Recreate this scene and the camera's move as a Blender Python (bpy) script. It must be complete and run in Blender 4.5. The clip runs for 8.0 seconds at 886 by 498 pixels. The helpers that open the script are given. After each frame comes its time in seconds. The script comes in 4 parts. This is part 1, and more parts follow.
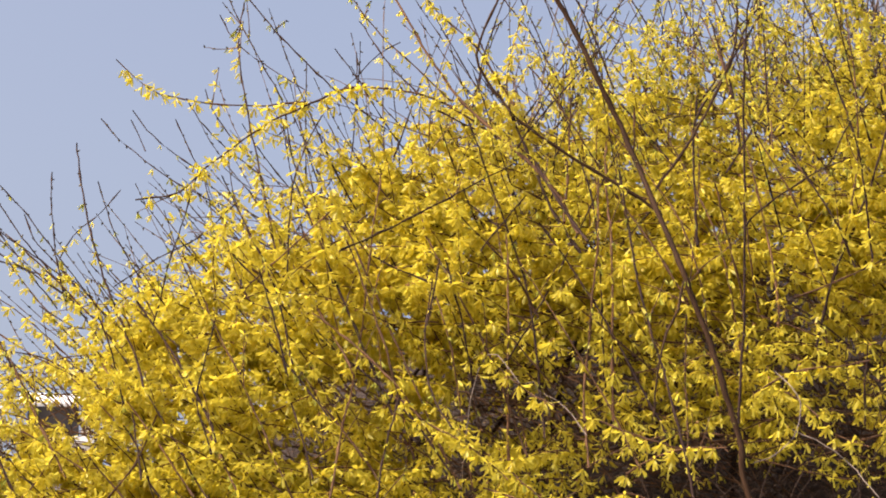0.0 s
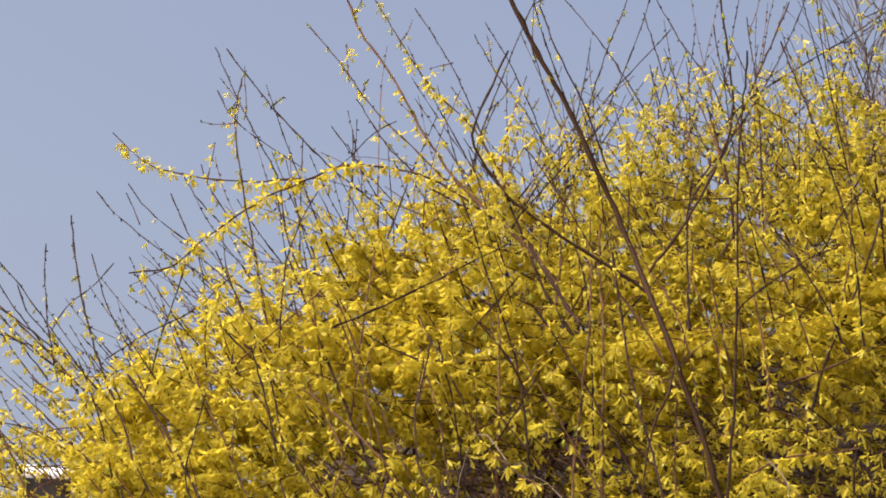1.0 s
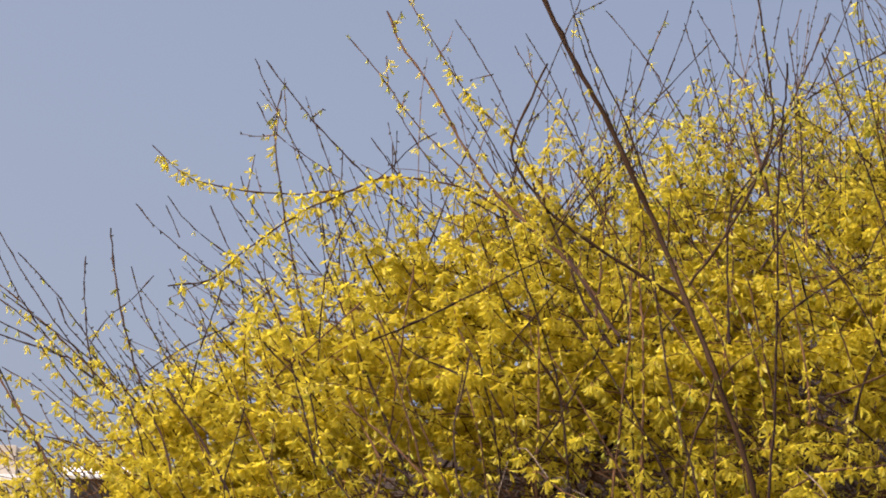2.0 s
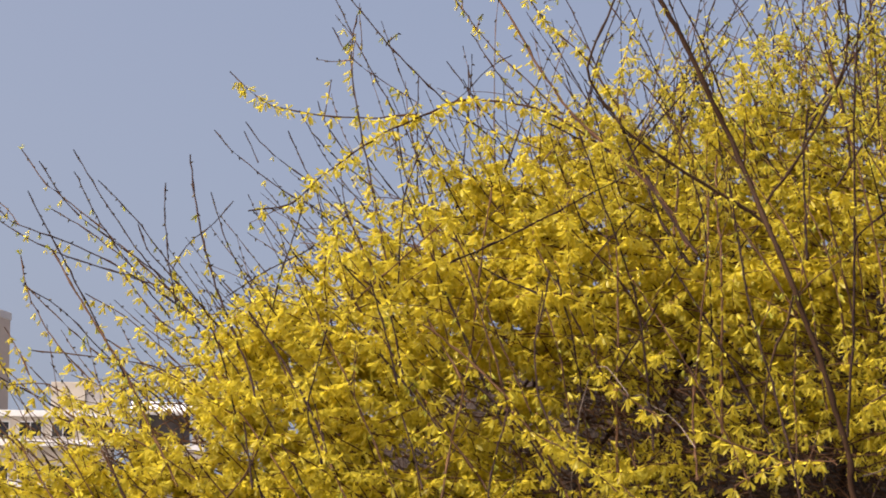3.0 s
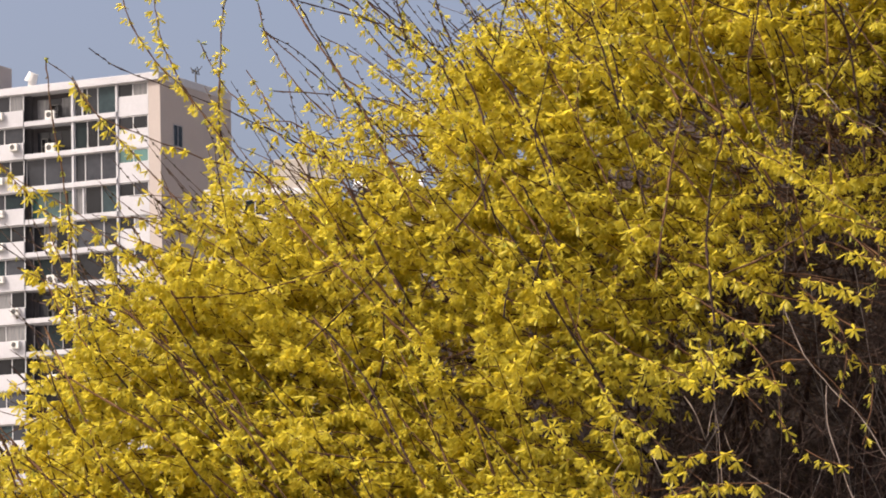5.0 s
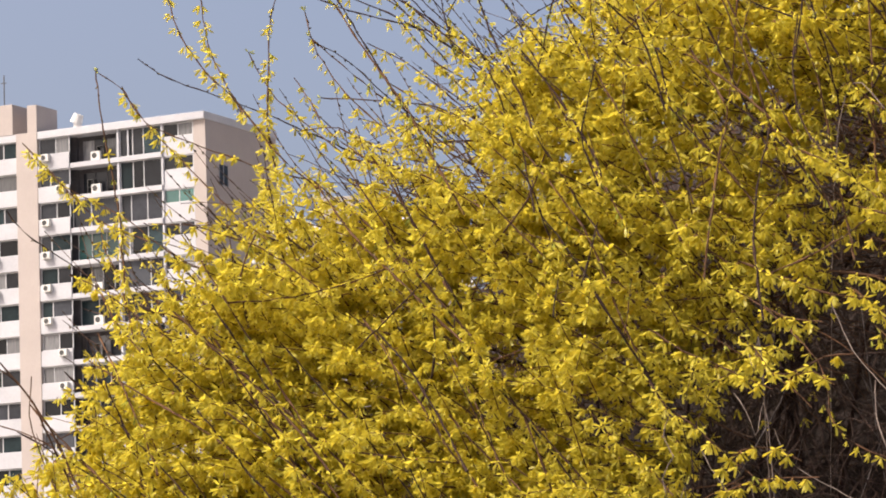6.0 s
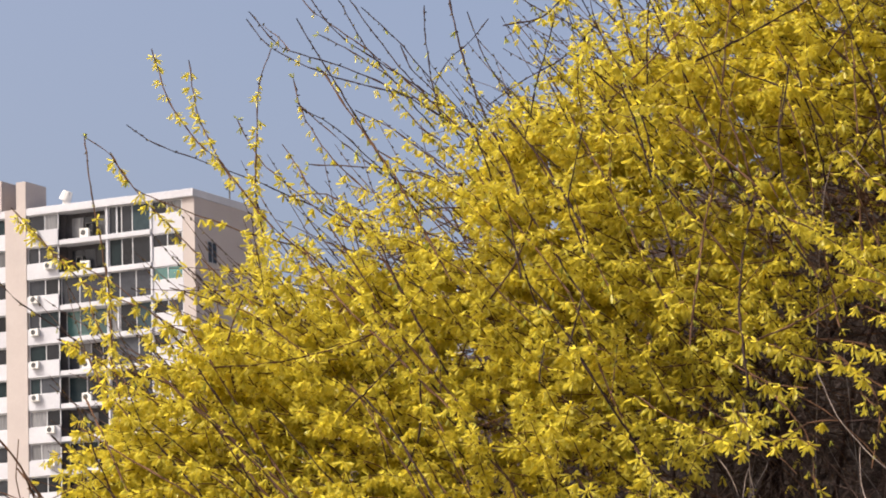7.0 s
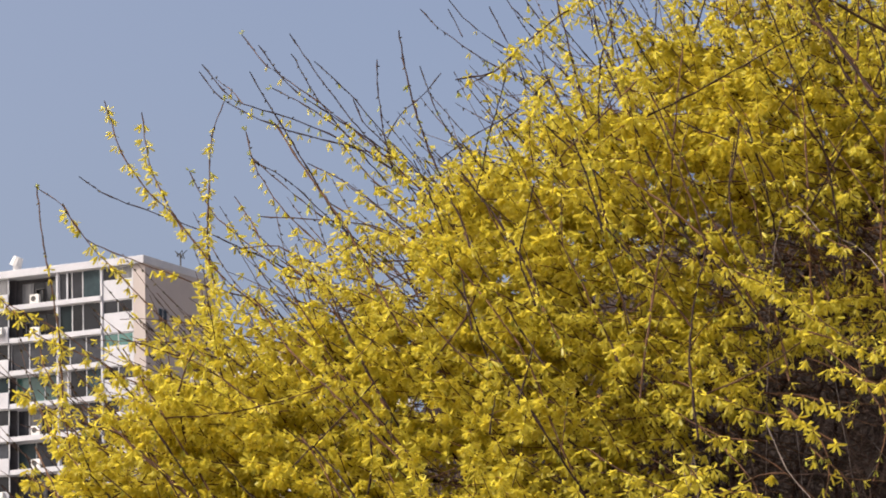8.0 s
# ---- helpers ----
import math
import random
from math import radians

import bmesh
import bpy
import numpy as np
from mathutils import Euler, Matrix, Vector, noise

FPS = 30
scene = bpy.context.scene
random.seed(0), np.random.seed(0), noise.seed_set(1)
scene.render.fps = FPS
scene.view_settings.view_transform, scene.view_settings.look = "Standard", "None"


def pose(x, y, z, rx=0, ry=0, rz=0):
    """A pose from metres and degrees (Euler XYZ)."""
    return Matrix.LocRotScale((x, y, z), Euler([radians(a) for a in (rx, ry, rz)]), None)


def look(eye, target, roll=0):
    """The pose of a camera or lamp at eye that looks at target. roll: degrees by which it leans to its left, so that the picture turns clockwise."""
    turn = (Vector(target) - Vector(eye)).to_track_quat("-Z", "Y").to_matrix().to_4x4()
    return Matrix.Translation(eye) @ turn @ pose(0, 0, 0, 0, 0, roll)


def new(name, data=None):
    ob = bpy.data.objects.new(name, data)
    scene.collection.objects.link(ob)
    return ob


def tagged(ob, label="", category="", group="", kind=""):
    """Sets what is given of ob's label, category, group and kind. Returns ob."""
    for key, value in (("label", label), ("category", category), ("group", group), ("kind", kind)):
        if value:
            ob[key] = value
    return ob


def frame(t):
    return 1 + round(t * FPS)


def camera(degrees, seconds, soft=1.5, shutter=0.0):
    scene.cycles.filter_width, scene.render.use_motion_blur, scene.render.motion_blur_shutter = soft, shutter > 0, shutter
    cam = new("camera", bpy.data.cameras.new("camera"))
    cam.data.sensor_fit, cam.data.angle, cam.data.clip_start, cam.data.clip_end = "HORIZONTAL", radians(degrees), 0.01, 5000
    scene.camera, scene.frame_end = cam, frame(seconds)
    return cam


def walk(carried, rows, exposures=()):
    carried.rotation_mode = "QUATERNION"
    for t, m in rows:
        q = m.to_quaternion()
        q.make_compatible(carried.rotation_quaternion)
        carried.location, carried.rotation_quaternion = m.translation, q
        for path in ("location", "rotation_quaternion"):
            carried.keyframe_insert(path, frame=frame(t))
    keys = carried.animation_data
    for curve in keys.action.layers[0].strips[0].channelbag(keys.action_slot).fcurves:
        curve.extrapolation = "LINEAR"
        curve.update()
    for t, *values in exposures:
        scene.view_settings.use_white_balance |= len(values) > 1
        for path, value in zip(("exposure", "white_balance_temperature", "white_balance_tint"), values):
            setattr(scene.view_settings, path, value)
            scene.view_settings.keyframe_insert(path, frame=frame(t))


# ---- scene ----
cam = camera(15.0, 8.0, soft=1.85)
PATH = [
    (0, (0.0000, 0.0000, 1.6000), (0.6701, 6.0000, 2.7925), -0.465),
    (0.5, (0.0110, -0.0040, 1.6079), (0.6764, 5.9960, 2.8656), 0.161),
    (1, (0.0078, -0.0042, 1.5992), (0.6824, 5.9958, 2.9405), 0.658),
    (1.2, (0.0185, -0.0048, 1.5939), (0.6840, 5.9952, 2.9673), 0.836),
    (2.3, (0.0258, 0.0049, 1.6292), (0.5896, 6.0049, 2.9507), 0.708),
    (2.5, (-0.0041, 0.0061, 1.6116), (0.5552, 6.0061, 2.9188), 0.599),
    (3, (-0.0019, -0.0299, 1.5963), (0.4646, 5.9701, 2.8055), 0.215),
    (3.5, (-0.0067, -0.1241, 1.5704), (0.3488, 5.8759, 2.6654), -0.093),
    (4, (-0.0225, -0.3006, 1.5250), (0.2448, 5.6994, 2.4961), -0.553),
    (4.5, (-0.0267, -0.3410, 1.4969), (0.1308, 5.6590, 2.3630), -1.102),
    (5, (-0.0267, -0.3450, 1.4694), (0.0382, 5.6550, 2.2548), -1.418),
    (5.2, (-0.0219, -0.3478, 1.4603), (0.0089, 5.6522, 2.2318), -1.699),
    (6.3, (-0.0358, -0.3879, 1.3950), (-0.0548, 5.6121, 2.2875), -2.071),
    (6.5, (-0.0311, -0.3914, 1.4000), (-0.0496, 5.6086, 2.3128), -2.052),
    (7, (-0.0309, -0.3962, 1.3775), (-0.0221, 5.6038, 2.3745), -1.875),
    (7.5, (-0.0334, -0.4013, 1.3570), (0.0197, 5.5987, 2.4318), -1.781),
    (8, (-0.0327, -0.4033, 1.3463), (0.0686, 5.5967, 2.4668), -1.702),
]
walk(cam, [(t, look(e, g, r)) for t, e, g, r in PATH], exposures=[(0, 1.15, 7200, 12.5), (1, 0.95, 7150, 12.5), (3, 0.82, 7150, 12.5), (5, 0.76, 7000, 12.5), (6.5, 0.87, 6850, 11), (8, 0.71, 6700, 10)])

# ---- light: clear spring daylight, sun to the left of the view ----
SUN_WAY = Vector((-0.63, -0.20, 0.75)).normalized()
world = bpy.data.worlds.new("sky")
scene.world = world
world.use_nodes = True
wn = world.node_tree.nodes
sky = wn.new("ShaderNodeTexSky")
sky.sky_type = "NISHITA"
sky.sun_disc = False
sky.sun_elevation = math.asin(SUN_WAY.z)
sky.sun_rotation = math.atan2(SUN_WAY.x, SUN_WAY.y)
sky.air_density, sky.dust_density, sky.ozone_density = 0.55, 7.0, 0.5
wn["Background"].inputs["Strength"].default_value = 0.15
world.node_tree.links.new(sky.outputs["Color"], wn["Background"].inputs["Color"])
sun_data = bpy.data.lights.new("sun", "SUN")
sun_data.energy, sun_data.angle, sun_data.color = 2.25, radians(0.53), (1.0, 0.97, 0.925)
sun = new("sun", sun_data)
sun.matrix_world = look(SUN_WAY * 50, (0, 0, 0))


# ---- materials ----
def material(name, colour, other=None, scale=20.0, fine=200.0, rough=0.7, bump=0.2, bump_size=0.002, island=0.0,
             translucent=0.0, metallic=0.0, stretch=(1, 1, 1), gloss=None, passing=(1, 1, 1)):
    """A surface with two scales of variation between two colours, fine relief, and a shade that differs from piece to piece."""
    m = bpy.data.materials.new(name)
    m.use_nodes = True
    n, link = m.node_tree.nodes, m.node_tree.links.new
    bsdf, out = n["Principled BSDF"], n["Material Output"]
    other = other or tuple(c * 0.7 for c in colour)
    where = n.new("ShaderNodeTexCoord")
    mapping = n.new("ShaderNodeMapping")
    mapping.inputs["Scale"].default_value = stretch
    link(where.outputs["Object"], mapping.inputs["Vector"])
    big, small = n.new("ShaderNodeTexNoise"), n.new("ShaderNodeTexNoise")
    for tex, s in ((big, scale), (small, fine)):
        tex.inputs["Scale"].default_value = s
        tex.inputs["Detail"].default_value = 4.0
        link(mapping.outputs["Vector"], tex.inputs["Vector"])
    both = n.new("ShaderNodeMath")
    both.operation = "MULTIPLY_ADD"
    both.inputs[1].default_value = 0.45
    link(small.outputs["Fac"], both.inputs[0])
    link(big.outputs["Fac"], both.inputs[2])
    ramp = n.new("ShaderNodeMapRange")
    ramp.inputs["From Min"].default_value, ramp.inputs["From Max"].default_value = 0.48, 0.95
    link(both.outputs[0], ramp.inputs["Value"])
    mix = n.new("ShaderNodeMix")
    mix.data_type = "RGBA"
    mix.inputs["A"].default_value, mix.inputs["B"].default_value = (*colour, 1), (*other, 1)
    link(ramp.outputs["Result"], mix.inputs["Factor"])
    shade = mix.outputs["Result"]
    if island:
        geo, info = n.new("ShaderNodeNewGeometry"), n.new("ShaderNodeObjectInfo")
        add, frac, rng = n.new("ShaderNodeMath"), n.new("ShaderNodeMath"), n.new("ShaderNodeMapRange")
        link(geo.outputs["Random Per Island"], add.inputs[0])
        link(info.outputs["Random"], add.inputs[1])
        frac.operation = "FRACT"
        link(add.outputs[0], frac.inputs[0])
        rng.inputs["To Min"].default_value, rng.inputs["To Max"].default_value = 1 - island, 1 + island
        link(frac.outputs[0], rng.inputs["Value"])
        hsv = n.new("ShaderNodeHueSaturation")
        link(rng.outputs["Result"], hsv.inputs["Value"])
        link(shade, hsv.inputs["Color"])
        shade = hsv.outputs["Color"]
    link(shade, bsdf.inputs["Base Color"])
    bsdf.inputs["Roughness"].default_value = rough
    bsdf.inputs["Specular IOR Level"].default_value = gloss if gloss is not None else 0.2 if rough > 0.55 else 0.5
    bsdf.inputs["Metallic"].default_value = metallic
    if bump:
        relief = n.new("ShaderNodeBump")
        relief.inputs["Strength"].default_value, relief.inputs["Distance"].default_value = bump, bump_size
        link(small.outputs["Fac"], relief.inputs["Height"])
        link(relief.outputs["Normal"], bsdf.inputs["Normal"])
    if translucent:
        thin, blend = n.new("ShaderNodeBsdfTranslucent"), n.new("ShaderNodeMixShader")
        tint = n.new("ShaderNodeMix")
        tint.data_type, tint.blend_type = "RGBA", "MULTIPLY"
        tint.inputs["Factor"].default_value = 1.0
        tint.inputs["B"].default_value = (*passing, 1)
        link(shade, tint.inputs["A"])
        link(tint.outputs["Result"], thin.inputs["Color"])
        blend.inputs["Fac"].default_value = translucent
        link(bsdf.outputs["BSDF"], blend.inputs[1])
        link(thin.outputs["BSDF"], blend.inputs[2])
        link(blend.outputs["Shader"], out.inputs["Surface"])
    return m


PETAL = material("forsythia petal", (0.68, 0.625, 0.10), (0.605, 0.525, 0.06), 30, 400, 0.4, 0.15, 0.0005, 0.13, 0.60, gloss=0.35, passing=(1.04, 0.965, 0.78))
CALYX = material("brown calyx", (0.26, 0.13, 0.04), (0.15, 0.09, 0.03), 60, 500, 0.7, 0, 0.001, 0.3)
LEAFBUD = material("young green leaf", (0.40, 0.40, 0.06), (0.27, 0.28, 0.045), 60, 500, 0.6, 0, 0.001, 0.2, 0.3)
BUD = material("brown-olive bud", (0.09, 0.07, 0.025), (0.035, 0.022, 0.012), 300, 900, 0.7, 0, 0.001, 0.5)
BARK = material("forsythia bark", (0.12, 0.064, 0.037), (0.058, 0.032, 0.02), 25, 350, 0.8, 0.5, 0.0008, 0.35, 0, 0, (1, 1, .3), gloss=0.06)
BARK_DARK = material("dark cane bark", (0.042, 0.024, 0.02), (0.02, 0.012, 0.011), 25, 350, 0.8, 0.5, 0.0008, 0.3, 0, 0, (1, 1, .3), gloss=0.06)
BARK_SAPLING = material("smooth brown sapling bark", (0.055, 0.030, 0.018), (0.028, 0.016, 0.010), 18, 260, 0.75, 0.4, 0.001, 0.1, 0, 0, (1, 1, .3), gloss=0.08)
BARK_DRY = material("grey dead wood", (0.14, 0.12, 0.112), (0.075, 0.062, 0.06), 20, 300, 0.85, 0.4, 0.001, 0.2, 0, 0, (1, 1, .3))
FAR_TWIG = material("grey-brown bare twigs", (0.17, 0.15, 0.155), (0.11, 0.097, 0.10), 10, 100, 0.9, 0.2, 0.001, 0.3)
VINE = material("pale dry vine", (0.22, 0.175, 0.15), (0.12, 0.095, 0.085), 20, 300, 0.85, 0.3, 0.001, 0.25)
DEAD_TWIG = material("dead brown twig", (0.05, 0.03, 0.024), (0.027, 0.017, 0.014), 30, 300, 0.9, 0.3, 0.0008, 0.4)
FINE_TWIG = material("fine mauve-brown twigs", (0.15, 0.10, 0.085), (0.085, 0.058, 0.05), 30, 300, 0.85, 0.3, 0.0008, 0.35, gloss=0.06)
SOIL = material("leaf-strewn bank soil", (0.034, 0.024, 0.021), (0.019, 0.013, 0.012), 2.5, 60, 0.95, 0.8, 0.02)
BOUNCE_GROUND = material("pale ground added for bounce light", (0.34, 0.31, 0.275), (0.25, 0.23, 0.2), 0.02, 0.6, 0.95, 0.3, 0.02)
WHITE_PAINT = material("white painted concrete", (0.478, 0.48, 0.51), (0.40, 0.40, 0.428), 0.35, 4.0, 0.75, 0.1, 0.01)
TAN_PAINT = material("pale tan painted concrete", (0.40, 0.352, 0.332), (0.36, 0.318, 0.30), 0.3, 4.0, 0.8, 0.1, 0.01)
CREAM_PAINT = material("cream painted concrete", (0.50, 0.455, 0.40), (0.43, 0.39, 0.345), 0.4, 5.0, 0.8, 0.1, 0.01)
# lighter copy of the white paint: sunlight on the distant roofs put into the colour
SUNLIT_WHITE = material("white with sunlight in its colour", (0.78, 0.78, 0.79), (0.68, 0.68, 0.70), 0.5, 5.0, 0.7, 0.1, 0.01)
GREY_PAINT = material("weathered grey concrete", (0.36, 0.35, 0.35), (0.27, 0.26, 0.27), 0.4, 5.0, 0.85, 0.1, 0.01)
FRAME_WHITE = material("pale window frame", (0.55, 0.55, 0.56), (0.45, 0.45, 0.47), 2.0, 20, 0.4, 0)
GLASS = material("dark window glass", (0.026, 0.028, 0.034), (0.015, 0.016, 0.02), 0.7, 3.0, 0.14, 0, 0.01, 0.8, gloss=0.25)
GLASS_GREY = material("grey window glass", (0.045, 0.048, 0.056), (0.028, 0.03, 0.036), 0.7, 3.0, 0.14, 0, 0.01, 0.6, gloss=0.15)
GLASS_CURTAIN = material("window glass with a pale curtain", (0.19, 0.19, 0.195), (0.09, 0.09, 0.097), 2.5, 9.0, 0.2, 0, 0.01, 0.5, stretch=(3, 1, 0.2))
GLASS_TEAL = material("dark teal window glass", (0.026, 0.040, 0.044), (0.016, 0.024, 0.028), 0.7, 3.0, 0.14, 0, 0.01, 0.7, gloss=0.1)
GLASS_GREEN = material("green tinted glass", (0.045, 0.11, 0.10), (0.04, 0.09, 0.085), 0.6, 4.0, 0.1, 0, 0.01, 0.6)
# dark grey that puts the shade of the balcony rooms into the wall colour
DARK_ROOM = material("room grey with shade in its colour", (0.10, 0.095, 0.10), (0.06, 0.055, 0.06), 0.8, 6.0, 0.8, 0.1, 0.01)
AC_METAL = material("pale enamelled metal", (0.66, 0.65, 0.63), (0.55, 0.54, 0.52), 3.0, 30, 0.45, 0)
DARK_METAL = material("dark metal", (0.05, 0.05, 0.05), (0.03, 0.03, 0.03), 3.0, 30, 0.5, 0)


# ---- building helpers ----
def part(name, bm, mat, parent=None, label="", m=None):
    """Links a bmesh as one mesh object, under a thing or a part."""
    me = bpy.data.meshes.new(name)
    bm.to_mesh(me)
    bm.free()
    me.materials.append(mat)
    ob = new(name, me)
    ob.parent = parent
    if m is not None:
        ob.matrix_basis = m
    if label:
        ob["label"] = label
    return ob


def thing(name, label, category, group="", kind="", m=None):
    ob = new(name)
    ob.empty_display_size = 0.2
    if m is not None:
        ob.matrix_basis = m
    return tagged(ob, label, category, group, kind)


def box(bm, x0, x1, y0, y1, z0, z1, bevel=0.0):
    got = bmesh.ops.create_cube(bm, size=1.0, matrix=Matrix.Translation(((x0 + x1) / 2, (y0 + y1) / 2, (z0 + z1) / 2))
                                @ Matrix.Diagonal((x1 - x0, y1 - y0, z1 - z0, 1)))
    if bevel:
        edges = list({e for v in got["verts"] for e in v.link_edges})
        bmesh.ops.bevel(bm, geom=edges, offset=bevel, segments=1, affect="EDGES")
    return bm


def boxes(*rows, bevel=0.0):
    bm = bmesh.new()
    for r in rows:
        box(bm, *r, bevel=bevel)
    return bm


# ---- ground: level land, a planted bank, and flat land to the horizon ----
def smooth(a, b, v):
    t = min(1.0, max(0.0, (v - a) / (b - a)))
    return t * t * (3 - 2 * t)


def land(x, y):
    """Height of the ground: level in front, rising into a planted bank, level again beyond."""
    rise = smooth(5.2, 7.2, y) * float(np.interp(x, (-4, -0.75, -0.4, -0.2, 0.05, 0.3, 0.7, 1.1, 3), (0.7, 1.0, 1.8, 2.2, 2.4, 2.6, 2.85, 3.05, 3.15)))
    fade = (1 - smooth(10, 40, y)) * (1 - smooth(12, 50, abs(x)))
    lumps = 0.05 * noise.noise(Vector((x * 1.7, y * 1.7, 0.3))) * smooth(3, 5, y) * fade
    return rise * fade + lumps


def axis(near, far):
    a, step = [0.0], near
    while a[-1] < far:
        a.append(a[-1] + step)
        step *= 1.0 if a[-1] < 6 else 1.22
    return sorted([-v for v in a[1:]] + a)


gx, gy = axis(0.2, 4000), [v + 5.5 for v in axis(0.2, 4000)]
verts = [(x, y, land(x, y)) for y in gy for x in gx]
w = len(gx)
faces = [(j * w + i, j * w + i + 1, (j + 1) * w + i + 1, (j + 1) * w + i) for j in range(len(gy) - 1) for i in range(w - 1)]
me = bpy.data.meshes.new("ground")
me.from_pydata(verts, [], faces)
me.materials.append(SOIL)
me.materials.append(BOUNCE_GROUND)
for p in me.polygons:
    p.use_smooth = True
    # pale ground, out of view, added to bounce light onto shrub and end wall
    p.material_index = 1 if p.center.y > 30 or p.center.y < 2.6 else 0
tagged(new("ground", me), "brown soil bank with unseen pale bounce ground before and beyond", "ground", kind="structure")

# ---- apartment block: white balconies between tan pilasters, nineteen storeys ----
STOREY, ROOF_Z, BAND, LONG = 2.755, 52.22, 0.64, 34.3
block = thing("apartment_building", "tall white and tan apartment block with glazed balconies", "building",
              m=pose(-19.92, 271.27, 0, 0, 0, -25.72))


def span(s0, s1, mirrored):
    """From distances along the front, counted from the sunny corner, to the block's own x."""
    return (-(LONG - s0), -(LONG - s1)) if mirrored else (-s1, -s0)


part("core", boxes((-LONG, -1.15, 1.5, 12.0, 0, ROOF_Z - BAND)), CREAM_PAINT, block)
part("side_wall", boxes((-1.15, 0, 0, 12.0, 0, ROOF_Z - BAND), bevel=0.02), TAN_PAINT, block, "pale tan end wall")
part("side_wall", boxes((-LONG, -LONG + 1.15, 0, 1.5, 0, ROOF_Z - BAND), bevel=0.02), TAN_PAINT, block)
part("roof_band", boxes((-LONG - 0.1, 0.06, -0.3, 12.1, ROOF_Z - BAND, ROOF_Z), bevel=0.03), WHITE_PAINT, block, "white roof parapet")
part("pilaster", boxes((-18.2, -16.1, -0.34, 1.5, 0, ROOF_Z + 0.02), bevel=0.02), TAN_PAINT, block, "pale tan pilaster")
tower = part("stair_tower", boxes((-17.05, -16.1, -0.33, 2.9, ROOF_Z, 54.55), (-21.3, -18.5, -0.33, 2.5, ROOF_Z, 54.85), bevel=0.02),
             TAN_PAINT, block, "pale tan rooftop stair tower")
part("antenna", boxes((-19.82, -19.75, 0.4, 0.47, 54.8, 57.6), (-20.1, -19.5, 0.4, 0.44, 56.9, 56.95)), DARK_METAL, tower)
bm = bmesh.new()
bmesh.ops.create_cone(bm, segments=10, radius1=0.35, radius2=0.35, depth=0.7, cap_ends=True, matrix=pose(-12.9, 1.0, ROOF_Z + 0.35))
bmesh.ops.create_cone(bm, segments=10, radius1=0.55, radius2=0.42, depth=0.8, cap_ends=True, matrix=pose(-12.9, 1.0, ROOF_Z + 0.95, 0, 25, 0))
part("roof_ventilator", bm, AC_METAL, block, "white rooftop ventilator")
bm = boxes((-0.6, -0.5, 6.9, 7.0, ROOF_Z, ROOF_Z + 1.3))
for i in range(5):
    a = i * 1.256
    bmesh.ops.create_cone(bm, segments=4, radius1=0.06, radius2=0.03, depth=0.9, cap_ends=True,
                          matrix=pose(-0.55 + 0.3 * math.cos(a), 6.95 + 0.3 * math.sin(a), ROOF_Z + 1.25, 50 * math.sin(a), 50 * math.cos(a), 0))
part("rooftop_aerial", bm, DARK_METAL, block)


def ring(x0, x1, y0, y1, z0, z1, t):
    """A window frame in one piece."""
    bm = bmesh.new()
    loops = []
    for y in (y0, y1):
        for d in (0, t):
            loops.append([bm.verts.new(c) for c in ((x0 + d, y, z0 + d), (x1 - d, y, z0 + d), (x1 - d, y, z1 - d), (x0 + d, y, z1 - d))])
    fo, fi, bo, bi = loops
    for j in range(4):
        k = (j + 1) % 4
        for q in ((fo[j], fo[k], fi[k], fi[j]), (bo[k], bo[j], bi[j], bi[k]), (fo[k], fo[j], bo[j], bo[k]), (fi[j], fi[k], bi[k], bi[j])):
            bm.faces.new(q)
    return bm


tone = random.Random(3)


def window(x0, x1, y, z0, z1, splits, glass, parent, rim=None):
    """A framed window with upright bars, and its pane set back behind the frame."""
    t = 0.07
    frame_ob = part("window", ring(x0, x1, y, y + 0.1, z0, z1, t), rim or FRAME_WHITE, parent)
    for f in splits:
        c = x0 + (x1 - x0) * f
        part("mullion", boxes((c - t / 2, c + t / 2, y + 0.01, y + 0.1, z0 + t, z1 - t)), rim or FRAME_WHITE, frame_ob)
    edges = [x0 + t] + [x0 + (x1 - x0) * f for f in splits] + [x1 - t]
    for a, b in zip(edges, edges[1:]):
        part("pane", boxes((a, b, y + 0.05, y + 0.07, z0 + t, z1 - t)), tone.choice((GLASS, GLASS, GLASS, GLASS, GLASS_TEAL, GLASS_TEAL, GLASS_GREY, GLASS, GLASS, GLASS_CURTAIN)) if glass is GLASS else glass, frame_ob)
    return frame_ob


louvre = part("window", ring(2.0, 3.6, -0.05, 0.03, 46.3, 48.2, 0.1), GREY_PAINT, block, "small window in the end wall", m=pose(0, 0, 0, 0, 0, 90))
part("mullion", boxes((2.76, 2.84, -0.04, 0.03, 46.4, 48.1)), GREY_PAINT, louvre)
part("pane", boxes((2.1, 3.5, -0.015, 0.02, 46.4, 48.1)), GLASS, louvre)

